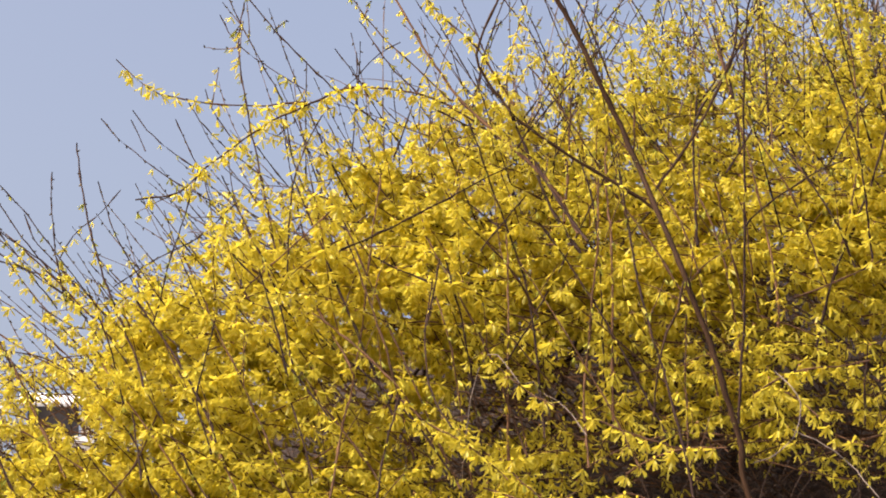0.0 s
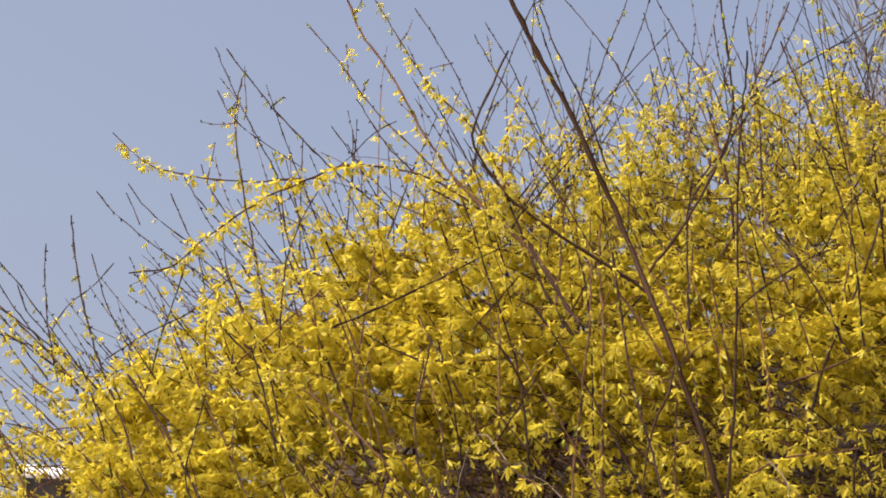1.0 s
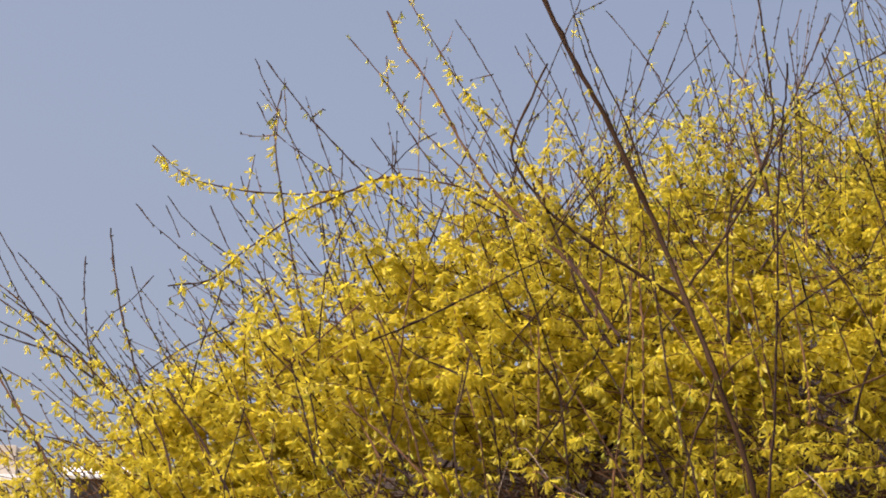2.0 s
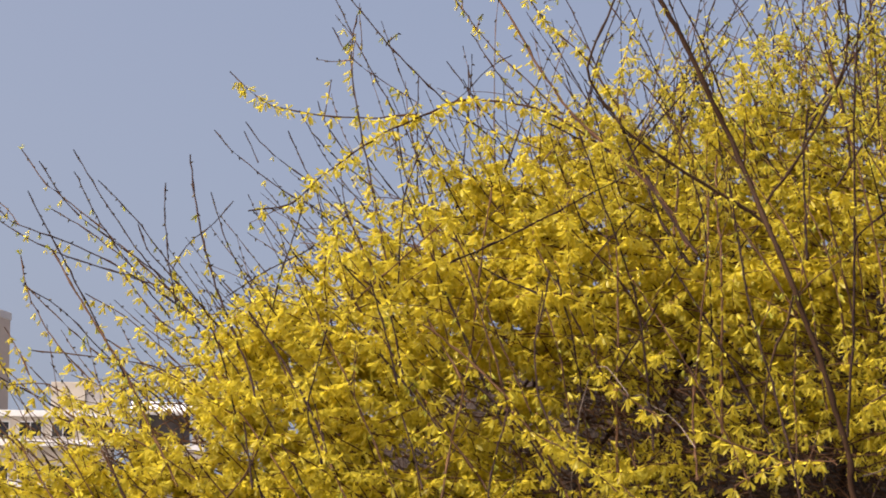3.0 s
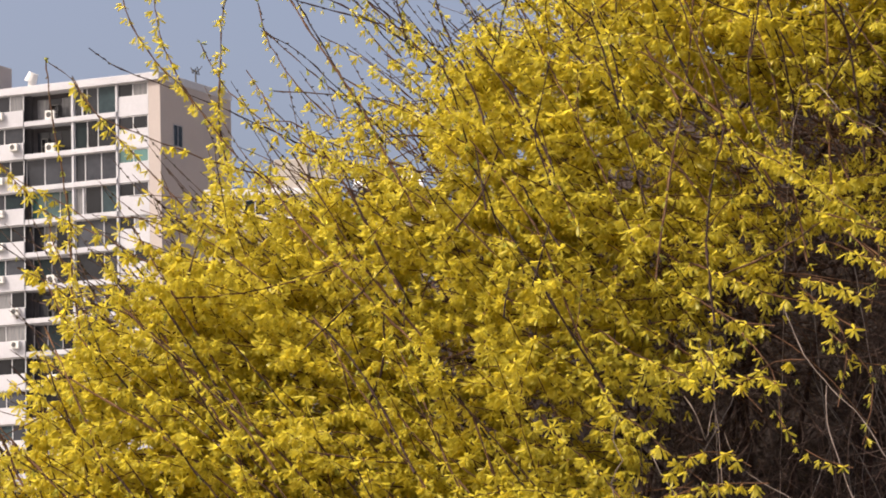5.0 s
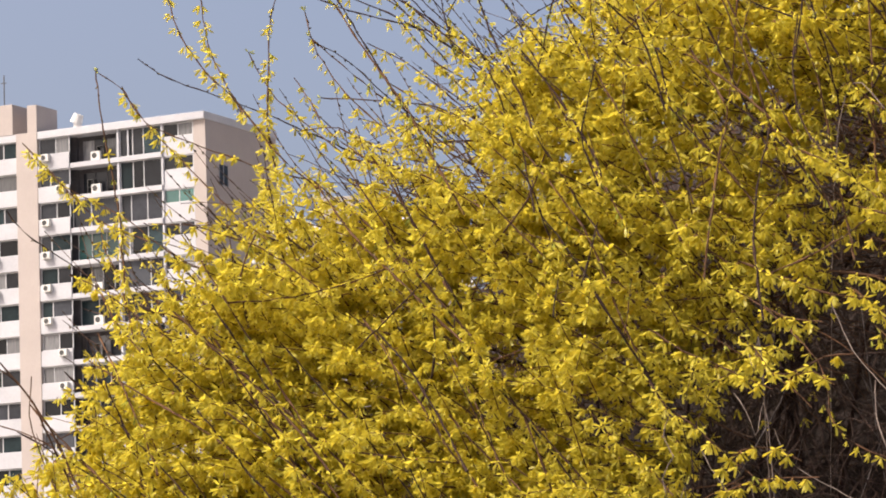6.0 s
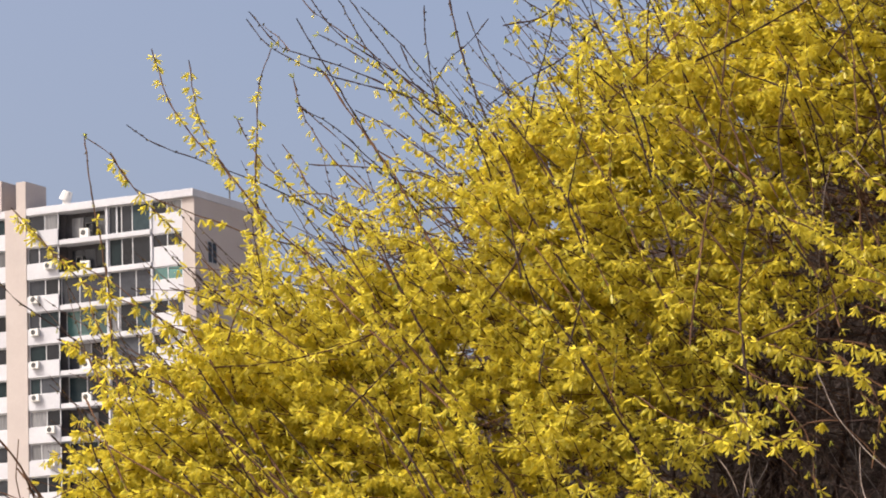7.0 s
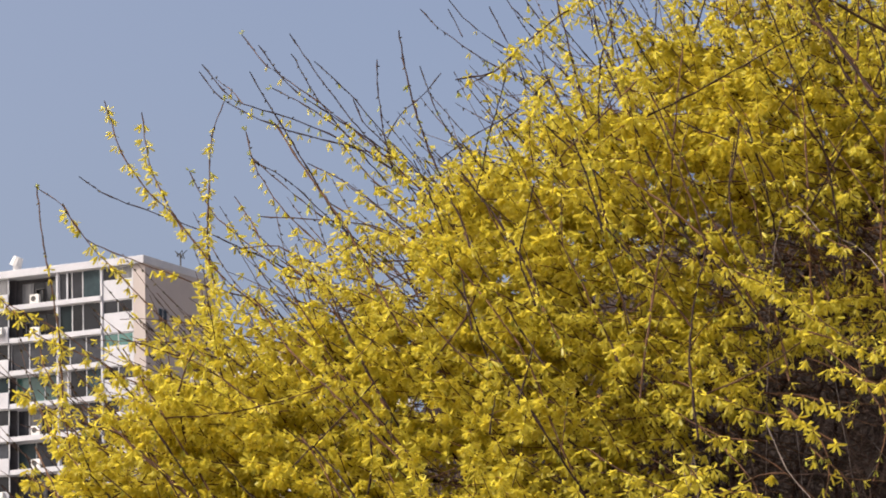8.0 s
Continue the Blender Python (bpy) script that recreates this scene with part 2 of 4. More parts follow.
dice = random.Random(7)
for side in (False, True):
    for k in range(19):
        zc = ROOF_Z - BAND - STOREY * k
        zf = zc - STOREY
        zl = zf + 0.42
        # strip of small rooms beside the end wall
        a0, a1 = span(1.15, 4.1, side)
        part("spandrel", boxes((a0, a1, 0.0, 0.3, zf, zf + 1.6)), WHITE_PAINT, block)
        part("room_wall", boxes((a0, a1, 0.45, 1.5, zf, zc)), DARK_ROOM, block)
        window(a0 + 0.05, a1 - 0.05, 0.06, zf + 1.6, zc - 0.03, (0.5,), GLASS_GREEN if k == 2 else GLASS, block)
        # ledges of the balcony bays
        b0, b1 = span(4.1, 16.1, side)
        part("ledge", boxes((b0, b1, -0.22, 1.5, zf, zl), bevel=0.02), WHITE_PAINT, block)
        # glazed balcony
        b0, b1 = span(4.15, 8.25, side)
        cuts = ((0.24, 0.62), (0.66,), (0.3, 0.55), (0.5,))[dice.randrange(4)]
        window(b0, b1, 0.1, zl, zc, cuts, GLASS_GREEN if dice.random() < 0.06 else GLASS, block)
        p0, p1 = span(4.02, 4.2, side)
        part("post", boxes((p0, p1, -0.1, 0.1, zl, zc)), WHITE_PAINT, block)
        p0, p1 = span(8.25, 8.45, side)
        part("post", boxes((p0, p1, -0.1, 1.4, zl, zc)), WHITE_PAINT, block)
        p0, p1 = span(7.35, 7.5, side)
        if k % 3 == 0:
            part("post", boxes((p0, p1, 0.0, 0.09, zl, zc)), WHITE_PAINT, block)
        # deep bay, open or glazed further back
        c0, c1 = span(8.5, 13.0, side)
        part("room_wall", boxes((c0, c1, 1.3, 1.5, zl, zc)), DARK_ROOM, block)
        back = dice.choice((0.15, 0.9, 1.1))
        open_bay = not (k > 1 and (k % 3 or k == 3))
        if open_bay:
            # set-back frames share the dark room colour in place of shade
            window(c0 + 0.4, c1 - 0.5, 1.18, zl, zc - 0.3, (0.34, 0.66), GLASS, block, DARK_ROOM)
            r0 = c0 + (c1 - c0) * dice.uniform(0.2, 0.7)
            part("balcony_shelf", boxes((r0, r0 + 0.05, 0.3, 0.8, zl, zl + 1.2), (r0 + 0.6, r0 + 0.65, 0.3, 0.8, zl, zl + 1.2), (r0, r0 + 0.65, 0.28, 0.82, zl + 0.6, zl + 0.65),
                                        (r0, r0 + 0.65, 0.28, 0.82, zl + 1.2, zl + 1.25)), DARK_METAL, block)
        else:
            window(c0, c1, back, zl, zc, ((0.3, 0.62), (0.25, 0.5, 0.75), (0.4,))[dice.randrange(3)], GLASS_GREEN if k == 3 and not side else GLASS, block)
        # kitchen strip with a projecting parapet
        d0, d1 = span(13.0, 16.1, side)
        part("parapet", boxes((d0, d1, -0.3, -0.15, zf + 0.03, zf + 1.38), bevel=0.02), WHITE_PAINT, block)
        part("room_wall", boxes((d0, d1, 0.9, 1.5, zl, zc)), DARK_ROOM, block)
        window(d0 + 0.05, d1 - 0.05, -0.1, zf + 1.36, zc, (0.36,) if k % 2 else (0.55,), GLASS, block)
        if (k in (2, 3, 4, 5, 6) and not side and dice.random() < 0.9) or dice.random() < 0.14:
            q = d0 + (d1 - d0) * dice.choice((0.15, 0.62))
            unit = part("air_conditioner", boxes((q, q + 0.8, -0.68, -0.32, zf + 0.75, zf + 1.35), bevel=0.03), AC_METAL, block, "white air-conditioner on a bracket")
            bm = bmesh.new()
            bmesh.ops.create_cone(bm, segments=14, radius1=0.22, radius2=0.22, depth=0.03, cap_ends=True, matrix=pose(q + 0.32, -0.69, zf + 1.05, 90, 0, 0))
            part("fan_grille", bm, DARK_METAL, unit)
        if k in (0, 5) or dice.random() < 0.2:
            q = c0 + (c1 - c0) * 0.45
            unit = part("air_conditioner", boxes((q, q + 0.9, -0.15, 0.1, zl, zl + 0.75), bevel=0.03), AC_METAL, block)
            bm = bmesh.new()
            bmesh.ops.create_cone(bm, segments=14, radius1=0.24, radius2=0.24, depth=0.03, cap_ends=True, matrix=pose(q + 0.36, -0.16, zl + 0.4, 90, 0, 0))
            part("fan_grille", bm, DARK_METAL, unit)

# ---- lower blocks in the distance, their roofs showing between the branches ----
def far_house(x0, x1, y, top, rows, label):
    ob = thing("distant_building", label, "building", "distant roofs", m=pose(0, y, 0))
    body = part("wall", boxes((x0, x1, 0, 9, 0, top - 0.4)), CREAM_PAINT, ob)
    part("parapet", boxes((x0 - 0.15, x1 + 0.15, -0.15, 9.15, top - 0.4, top), bevel=0.03), SUNLIT_WHITE, ob, "white roof edge")
    n = max(2, int((x1 - x0) / 2.1))
    for k in range(rows):
        for i in range(n):
            c = x0 + (i + 0.5) * (x1 - x0) / n
            z = top - 1.25 - 2.8 * k
            window(c - 0.78, c + 0.78, -0.06, z - 0.5, z + 0.55, (0.5,), GLASS, ob)
        part("ledge", boxes((x0 - 0.1, x1 + 0.1, -0.45, -0.002, top - 2.35 - 2.8 * k, top - 1.95 - 2.8 * k), bevel=0.02), SUNLIT_WHITE, ob)
    return ob


h = far_house(-13.0, -4.6, 217, 34.15, 5, "cream block with white parapet and rooftop room")
part("rooftop_room", boxes((-8.6, -6.4, 0.8, 4, 34.15, 36.2), bevel=0.03), CREAM_PAINT, h)
part("water_tank", boxes((-6.35, -5.4, 0.9, 3.5, 34.15, 36.1), bevel=0.05), GREY_PAINT, h, "grey rooftop tank")
part("chimney", boxes((-5.3, -4.7, 0.5, 2.5, 34.15, 35.7), bevel=0.03), CREAM_PAINT, h)
h = far_house(-3.4, 1.3, 221, 32.6, 4, "cream block with a white sloping sheet roof on top")
bm = boxes((-3.5, 1.2, -0.6, 4, 34.5, 34.7), bevel=0.02)
for k in range(3):
    box(bm, -3.45, 1.15, -0.55 + 0.9 * k, 0.33 + 0.9 * k, 34.68, 34.77)
bmesh.ops.rotate(bm, verts=bm.verts, cent=(0, -0.6, 34.5), matrix=Matrix.Rotation(radians(17), 3, "X"))
part("canopy_roof", bm, SUNLIT_WHITE, h, "white sloping sheet roof")
part("stair_room", boxes((-2.9, 0.45, 0.6, 3.6, 32.6, 34.75)), DARK_ROOM, h)
part("chimney", boxes((0.6, 1.25, 0.0, 1.4, 32.6, 34.0), bevel=0.03), CREAM_PAINT, h)

# ---- forsythia: canes, shoots and blossom ----
def face_y(x, z):
    """How far back the flowering face of the shrub lies."""
    recess = 0.12 * smooth(0.3, 0.6, x) * (1 - smooth(0.1, 0.5, z - skirt(x)))
    return 5.55 + 0.6 * (z - 2.05) - 0.2 * max(0.0, min(x, 1.6) - 0.3) + recess


CROWN_X = (-1.6, -0.95, -0.79, -0.65, -0.58, -0.5, -0.37, -0.24, -0.15, -0.03, 0.05, 0.13, 0.22, 0.31, 0.44, 0.59, 0.74, 0.86, 1.02, 1.24, 1.6, 2.4)
CROWN_Z = (1.25, 1.62, 1.87, 2.08, 2.17, 2.25, 2.35, 2.38, 2.40, 2.48, 2.58, 2.70, 2.77, 2.82, 2.93, 3.02, 3.08, 3.10, 3.13, 3.22, 3.32, 3.45)
SKIRT_X = (-1.6, 0.12, 0.22, 0.30, 0.40, 0.52, 0.62, 0.74, 0.90, 1.20, 1.40, 2.4)
SKIRT_Z = (1.2, 1.2, 1.40, 1.66, 1.89, 2.03, 2.12, 2.24, 2.30, 2.36, 2.38, 2.5)
OPENINGS = ((-0.02, 2.468, 0.04), (0.02, 2.42, 0.03), (-0.22, 2.43, 0.035), (-0.11, 2.39, 0.03), (-0.49, 2.08, 0.02), (-0.34, 1.96, 0.02))
GAPS = ((0.72, 2.48, 0.048), (0.88, 2.54, 0.031), (1.10, 2.40, 0.043), (1.20, 2.33, 0.036), (1.31, 2.42, 0.04), (0.51, 2.50, 0.038), (0.40, 2.40, 0.028),
        (1.26, 2.67, 0.034), (1.23, 2.73, 0.024), (0.68, 2.38, 0.027), (0.95, 2.34, 0.036), (0.83, 2.49, 0.024), (1.11, 2.62, 0.021),
        (0.56, 2.14, 0.033), (0.44, 2.07, 0.026), (0.06, 2.05, 0.03), (0.20, 1.95, 0.03), (0.42, 2.22, 0.025), (0.71, 2.23, 0.04), (0.80, 2.24, 0.045),
        (0.03, 2.19, 0.018), (0.59, 2.42, 0.024), (0.47, 1.95, 0.036), (0.36, 1.945, 0.022))


def crown(x):
    return float(np.interp(x, CROWN_X, CROWN_Z))


def skirt(x):
    return float(np.interp(x, SKIRT_X, SKIRT_Z))


def bloom_at(p):
    """How thickly the shrub flowers at a place: full inside, thinning at the crown, bare in the hollow under the skirt."""
    x, y, z = p
    n = noise.noise(Vector((x * 7, y * 7, z * 7)))
    tier = noise.noise(Vector((3.2 * x - 1.2 * z, 4 * y, 12 * z + 3.5 * x)))
    thin = smooth(0.5, 1.0, x) + 0.4 * smooth(0.8, 1.2, x)
    top = 1 - smooth(-0.09, 0.14 + 0.10 * thin, z - crown(x) + 0.08 * n)
    low = max(smooth(-0.02, 0.06, z - skirt(x) + 0.05 * n), 0.04 * smooth(-0.3, -0.05, z - skirt(x)))
    deep = y - face_y(x, z)
    xs, zs = x - 0.17 * x * deep, z - 0.15 * deep
    gap = 1.0
    for gx_, gz_, r in OPENINGS:
        d = math.hypot(xs - gx_, zs - gz_) / r
        if d < 1.6:
            gap = min(gap, smooth(0.6, 1.5, d))
    for gx_, gz_, r in GAPS:
        d = math.hypot((xs - gx_) * 0.85, (zs - gz_) * 1.3 + 0.03 * n) / (1.45 * r)
        if d < 1.6:
            gap = min(gap, max(smooth(0.5, 1.5, d), 0.32 * smooth(0.08, 0.25, deep)))
    shy = 1 - 0.2 * smooth(0.75, 1.1, x) * smooth(-0.38, -0.1, z - crown(x))
    lush = 0.45 + 1.0 * smooth(-0.4, 0.4, tier + 0.4 * n)
    under = smooth(0.4, 0.7, x) * (1 - smooth(0.16, 0.5, z - skirt(x)))
    gap *= (1 - 0.58 * under) * (1 - smooth(0.1, 0.25, deep) * (0.9 * under + 0.12 * smooth(0.2, 0.6, x) * (1 - under)))
    return (0.07 + 0.93 * top) * shy * low * gap * (lush + (1.1 - lush) * 0.5 * (1 - smooth(0.0, 0.6, x)))


class Tubes:
    """Many tapered stems gathered into one mesh."""

    def __init__(self, sides):
        self.sides, self.v, self.f = sides, [], []

    def add(self, pts, r0, r1, knots=0.0, rng=random):
        base, n, k = len(self.v), len(pts), self.sides
        for i, p in enumerate(pts):
            way = (pts[min(i + 1, n - 1)] - pts[max(i - 1, 0)]).normalized()
            a = way.orthogonal().normalized()
            b = way.cross(a)
            r = r0 + (r1 - r0) * i / (n - 1)
            r *= 1 + (knots * rng.random() if i % 3 == 1 else 0)
            for j in range(k):
                t = 2 * math.pi * j / k
                self.v.append(p + (a * math.cos(t) + b * math.sin(t)) * r)
        for i in range(n - 1):
            for j in range(k):
                q, s = base + i * k + j, base + i * k + (j + 1) % k
                self.f.append((q, s, s + k, q + k))
        self.f.append(tuple(base + j for j in range(k)))
        self.f.append(tuple(base + (n - 1) * k + j for j in reversed(range(k))))

    def mesh(self, name, mat):
        me = bpy.data.meshes.new(name)
        me.from_pydata([tuple(v) for v in self.v], [], self.f)
        me.materials.append(mat)
        me.polygons.foreach_set("use_smooth", [True] * len(me.polygons))
        return me


def spline(pts, step):
    """A smooth line through a few places, in steps of that length."""
    pts = [Vector(p) for p in pts]
    ext = [pts[0] * 2 - pts[1], *pts, pts[-1] * 2 - pts[-2]]
    out = []
    for i in range(1, len(ext) - 2):
        a, b, c, d = ext[i - 1:i + 3]
        n = max(2, int((c - b).length / step))
        for k in range(n):
            t = k / n
            out.append(0.5 * (2 * b + (c - a) * t + (2 * a - 5 * b + 4 * c - d) * t * t + (3 * b - a - 3 * c + d) * t ** 3))
    out.append(pts[-1])
    return out


def flower_shape(opening, recurve, twist, length=0.0195, width=0.0047, rows=((0.0, 0.4), (0.6, 1.0), (1.0, 0.72)), calyx=True):
    """Four strap petals round a short tube, in a small calyx; the axis is +z. Vertices, quads, and which quads are calyx."""
    v, f, m = [], [], []
    for q in range(4):
        turn = Matrix.Rotation(q * math.pi / 2 + 0.2 * math.sin(q * 2.1), 3, "Z")
        base = len(v)
        rr, zz, ang = 0.0012, 0.004, opening * (0.85 + 0.3 * ((q * 0.37) % 1))
        for i, (l, wd) in enumerate(rows):
            if i:
                dl = (l - last) * length
                rr, zz = rr + math.sin(ang) * dl, zz + math.cos(ang) * dl
                ang += recurve
            last = l
            half = wd * width / 2
            lift = twist * half * l
            v.append(turn @ Vector((rr, -half, zz - lift)))
            v.append(turn @ Vector((rr, half, zz + lift)))
        for i in range(len(rows) - 1):
            a = base + 2 * i
            f.append((a, a + 1, a + 3, a + 2))
            m.append(0)
    if not calyx:
        return np.array([tuple(p) for p in v]), np.array(f), np.array(m)
    base = len(v)
    for i, (z, r) in enumerate(((-0.002, 0.0008), (0.0045, 0.0019))):
        for j in range(4):
            t = math.pi / 2 * j + 0.4
            v.append(Vector((r * math.cos(t), r * math.sin(t), z)))
    for j in range(4):
        f.append((base + j, base + (j + 1) % 4, base + 4 + (j + 1) % 4, base + 4 + j))
        m.append(1)
    return np.array([tuple(p) for p in v]), np.array(f), np.array(m)


SHAPES = [flower_shape(0.62, 0.22, 0.6), flower_shape(0.44, 0.2, -0.5, width=0.0053, calyx=False), flower_shape(0.85, 0.2, 0.4, calyx=False), flower_shape(0.28, 0.12, 0.5, width=0.0051, calyx=False),
          flower_shape(0.65, 0.0, 0.3, width=0.0070, rows=((0.0, 0.6), (1.0, 0.85)), calyx=False)]
flowers = []          # place, axis, size, shape
leaves = []           # the same for young green leaves
buds = []
grow = random.Random(11)


def flower(p, way, rng=grow, young=False):
    """Hangs one blossom at a node: outward from its twig, nodding, some towards the light."""
    out = Vector((rng.gauss(0, 1), rng.gauss(-0.25, 1), rng.gauss(0, 1)))
    out -= way * out.dot(way) * 0.8
    hang = -1.6 if young else -0.9 - 0.4 * smooth(0.1, 0.6, p.x)
    out = out.normalized() + Vector((-0.25 * (1 - smooth(0.0, 0.6, p.x)), -0.3, hang)) + way * 0.2
    deep = p.y - face_y(p.x, p.z) > 0.2
    green = 0.45 * young + 0.3 * smooth(0.75, 1.1, p.x) * smooth(-0.3, 0.0, p.z - crown(p.x))
    if rng.random() < green:
        leaves.append((p, out.normalized(), rng.uniform(0.4, 0.75), rng.choice((1, 3))))
        return
    small = 1 - 0.2 * smooth(0.3, 0.8, p.x) * smooth(-0.4, -0.05, p.z - crown(p.x))
    flowers.append((p + out.normalized() * 0.003, out.normalized(), small * rng.uniform(0.45, 0.75) if young else small * rng.uniform(0.72, 1.08) * (0.84 + 0.16 * smooth(0.0, 0.5, p.x)),
                    4 if deep else rng.choice((1, 3, 3)) if young else rng.choice((0, 2, 2, 0, 1)) if rng.random() < 0.25 + 0.65 * smooth(-0.1, 0.5, p.x) else rng.choice((1, 1, 3, 0))))


def dress(line, bloom, masked, rng=grow, bare=0.0):
    """Blossom at the nodes along a stem; a free tip of the given length carries buds alone."""
    gone, nxt = 0.0, 0.012
    for i in range(1, len(line)):
        gone += (line[i] - line[i - 1]).length
        if gone < nxt:
            continue
        nxt = gone + rng.uniform(0.014, 0.026)
        d = bloom * (bloom_at(line[i]) if masked else 1.0)
        if bare:
            d = smooth(0.15, 1.7, gone / bare) * (1.25 * bloom + 0.68 * smooth(1.3, 3.5, gone / bare))
        way = (line[i] - line[i - 1]).normalized()
        want = (3.7 if masked else 3.4 if line[i].x < -0.4 or bloom > 0.9 else 2.7) * d
        want = want if masked else min(want, 4.0)
        for _ in range(int(want) + (rng.random() < want % 1)):
            flower(line[i], way, rng, want < 2.4 and not masked and rng.random() < 0.8)
        if not masked and want < 1.5 and rng.random() < 0.9:
            buds.append((line[i], way))


twigs, dead = Tubes(3), Tubes(3)


def side_shoot(line, rng):
    """A fine twig off a cane, with a few small blossoms or buds."""
    i = rng.randrange(2, len(line) - 2)
    along = (line[i - 1] - line[i]).normalized()
    off = Vector((rng.gauss(0, 1), rng.gauss(0, 0.6), rng.gauss(0.2, 1))).normalized()
    way, p, pts = (along + off * 0.8).normalized(), line[i].copy(), []
    for _ in range(rng.randrange(4, 9)):
        pts.append(p.copy())
        p = p + way * 0.016
        way = (way + Vector((rng.gauss(0, 0.07), rng.gauss(0, 0.07), rng.gauss(0.03, 0.07)))).normalized()
    twigs.add(pts, 0.0012, 0.0006, 0.6, rng)
    dress(pts, 0.22, False, rng)


shrub = thing("forsythia_shrub", "large forsythia shrub in full yellow blossom on a bank", "shrub")


def stem(name, parent, pts, r_mm, bloom, mat, label=""):
    """One cane from its tip to its foot: a tapered tube with knotty nodes, and its blossom."""
    line = spline(pts, 0.02)
    rng = random.Random(len(flowers) + int(pts[0][0] * 1000))
    line = [p + Vector((rng.gauss(0, 0.0007), rng.gauss(0, 0.0007), rng.gauss(0, 0.0007))) for p in line]
    tube = Tubes(6)
    tube.add(line, max(0.0009, r_mm * 0.00043), r_mm * (0.00066 if name == "cane" else 0.0007), 0.9 if name == "cane" else 0.4, rng)
    ob = new(name, tube.mesh(name, mat))
    ob.parent = parent
    if label:
        ob["label"] = label
    if bloom:
        long = sum((b - a).length for a, b in zip(line, line[1:]))
        tip = line[0]
        free = name == "cane" and bloom < 0.7 and tip.z > crown(tip.x) - 0.02
        if free and bloom > 0.36:
            for _ in range(2):
                leaves.append((tip, (Vector((rng.gauss(0, 0.6), rng.gauss(0, 0.6), rng.gauss(0, 0.6))) + (tip - line[1]).normalized()).normalized(), rng.uniform(0.35, 0.6), 3))
        dress(line, bloom, False, grow, min(0.2, 0.33 * long) * (1.0 if bloom < 0.6 else 0.6) if free else 0.0)
    if name == "cane" and bloom and len(line) > 9:
        for _ in range(int(len(line) * (0.03 if line[0].x < 0.1 else 0.1) * rng.uniform(0.6, 1.3))):
            side_shoot(line, rng)
    return ob


def cane(pts, r_mm, bloom):
    """A cane of the shrub; thinly flowered ones that end below the crown lie clear over its face."""
    tip = pts[0]
    if bloom < 0.6 and tip[2] < crown(tip[0]) - 0.04:
        path_eye = Vector((0.0, -0.2, 1.5))
        pts = [tuple(path_eye.lerp(Vector(p), 0.987)) for p in pts]
    return stem("cane", shrub, pts, r_mm, bloom, BARK_DARK if bloom < 0.36 else BARK)


cane([(0.073, 6.10, 3.164), (0.122, 6.07, 3.110), (0.180, 6.05, 3.080), (0.305, 6.04, 3.064), (0.419, 6.02, 3.069)], 2.2, 1.0)
cane([(0.107, 5.92, 2.860), (0.183, 5.92, 2.873), (0.233, 5.96, 2.926), (0.284, 5.98, 2.971), (0.356, 6.00, 3.027), (0.429, 6.01, 3.064), (0.502, 6.02, 3.097), (0.594, 5.99, 3.087), (0.674, 5.96, 3.055), (0.771, 5.89, 2.969)], 3.0, 1.6)
cane([(0.314, 6.18, 3.300), (0.301, 6.13, 3.212), (0.305, 6.07, 3.121), (0.320, 5.99, 2.996), (0.335, 5.93, 2.898), (0.353, 5.84, 2.757)], 2.6, 0.35)
cane([(0.267, 6.31, 3.396), (0.310, 6.23, 3.273), (0.352, 6.16, 3.167), (0.382, 6.11, 3.090), (0.396, 6.03, 2.965)], 1.7, 0.1)
cane([(0.285, 6.22, 3.368), (0.369, 6.12, 3.231), (0.431, 6.06, 3.146), (0.481, 6.02, 3.088), (0.570, 5.94, 2.994)], 2.3, 0.05)
cane([(0.272, 6.24, 3.291), (0.299, 6.21, 3.231), (0.362, 6.16, 3.167), (0.425, 6.11, 3.115)], 1.4, 0.15)
cane([(-0.043, 6.09, 2.944), (-0.043, 6.05, 2.889), (-0.033, 5.98, 2.770), (-0.011, 5.91, 2.655)], 1.5, 0.05)
cane([(0.002, 5.99, 2.977), (0.011, 5.93, 2.887), (0.032, 5.86, 2.771), (0.064, 5.79, 2.658), (0.105, 5.73, 2.549), (0.120, 5.69, 2.484)], 3.0, 0.22)
cane([(0.047, 6.16, 3.064), (0.080, 6.13, 3.018), (0.144, 6.10, 2.959), (0.207, 6.07, 2.912), (0.290, 6.04, 2.867)], 1.6, 0.12)
cane([(0.105, 6.17, 3.082), (0.132, 6.14, 3.039), (0.185, 6.11, 2.985), (0.248, 6.08, 2.939)], 1.5, 0.1)
cane([(0.102, 6.16, 3.063), (0.116, 6.14, 3.032), (0.129, 6.12, 2.995)], 1.2, 0)
cane([(0.184, 6.16, 3.067), (0.217, 6.11, 2.981), (0.238, 6.08, 2.926), (0.249, 6.03, 2.853)], 1.4, 0.05)
cane([(0.207, 6.19, 3.113), (0.232, 6.16, 3.063), (0.280, 6.12, 3.002), (0.342, 6.08, 2.941)], 1.6, 0.2)
cane([(0.242, 6.20, 3.134), (0.253, 6.17, 3.090), (0.290, 6.14, 3.028), (0.332, 6.09, 2.966)], 1.5, 0.15)
cane([(0.451, 6.02, 3.044), (0.429, 5.99, 3.001), (0.397, 5.95, 2.915), (0.383, 5.90, 2.826), (0.374, 5.83, 2.715)], 2.3, 0.1)
cane([(0.436, 6.21, 3.195), (0.430, 6.16, 3.104), (0.426, 6.10, 3.002), (0.422, 6.05, 2.928)], 1.6, 0.1)
cane([(0.601, 6.08, 3.202), (0.558, 6.07, 3.174), (0.517, 6.05, 3.125), (0.483, 6.04, 3.094)], 1.8, 0)
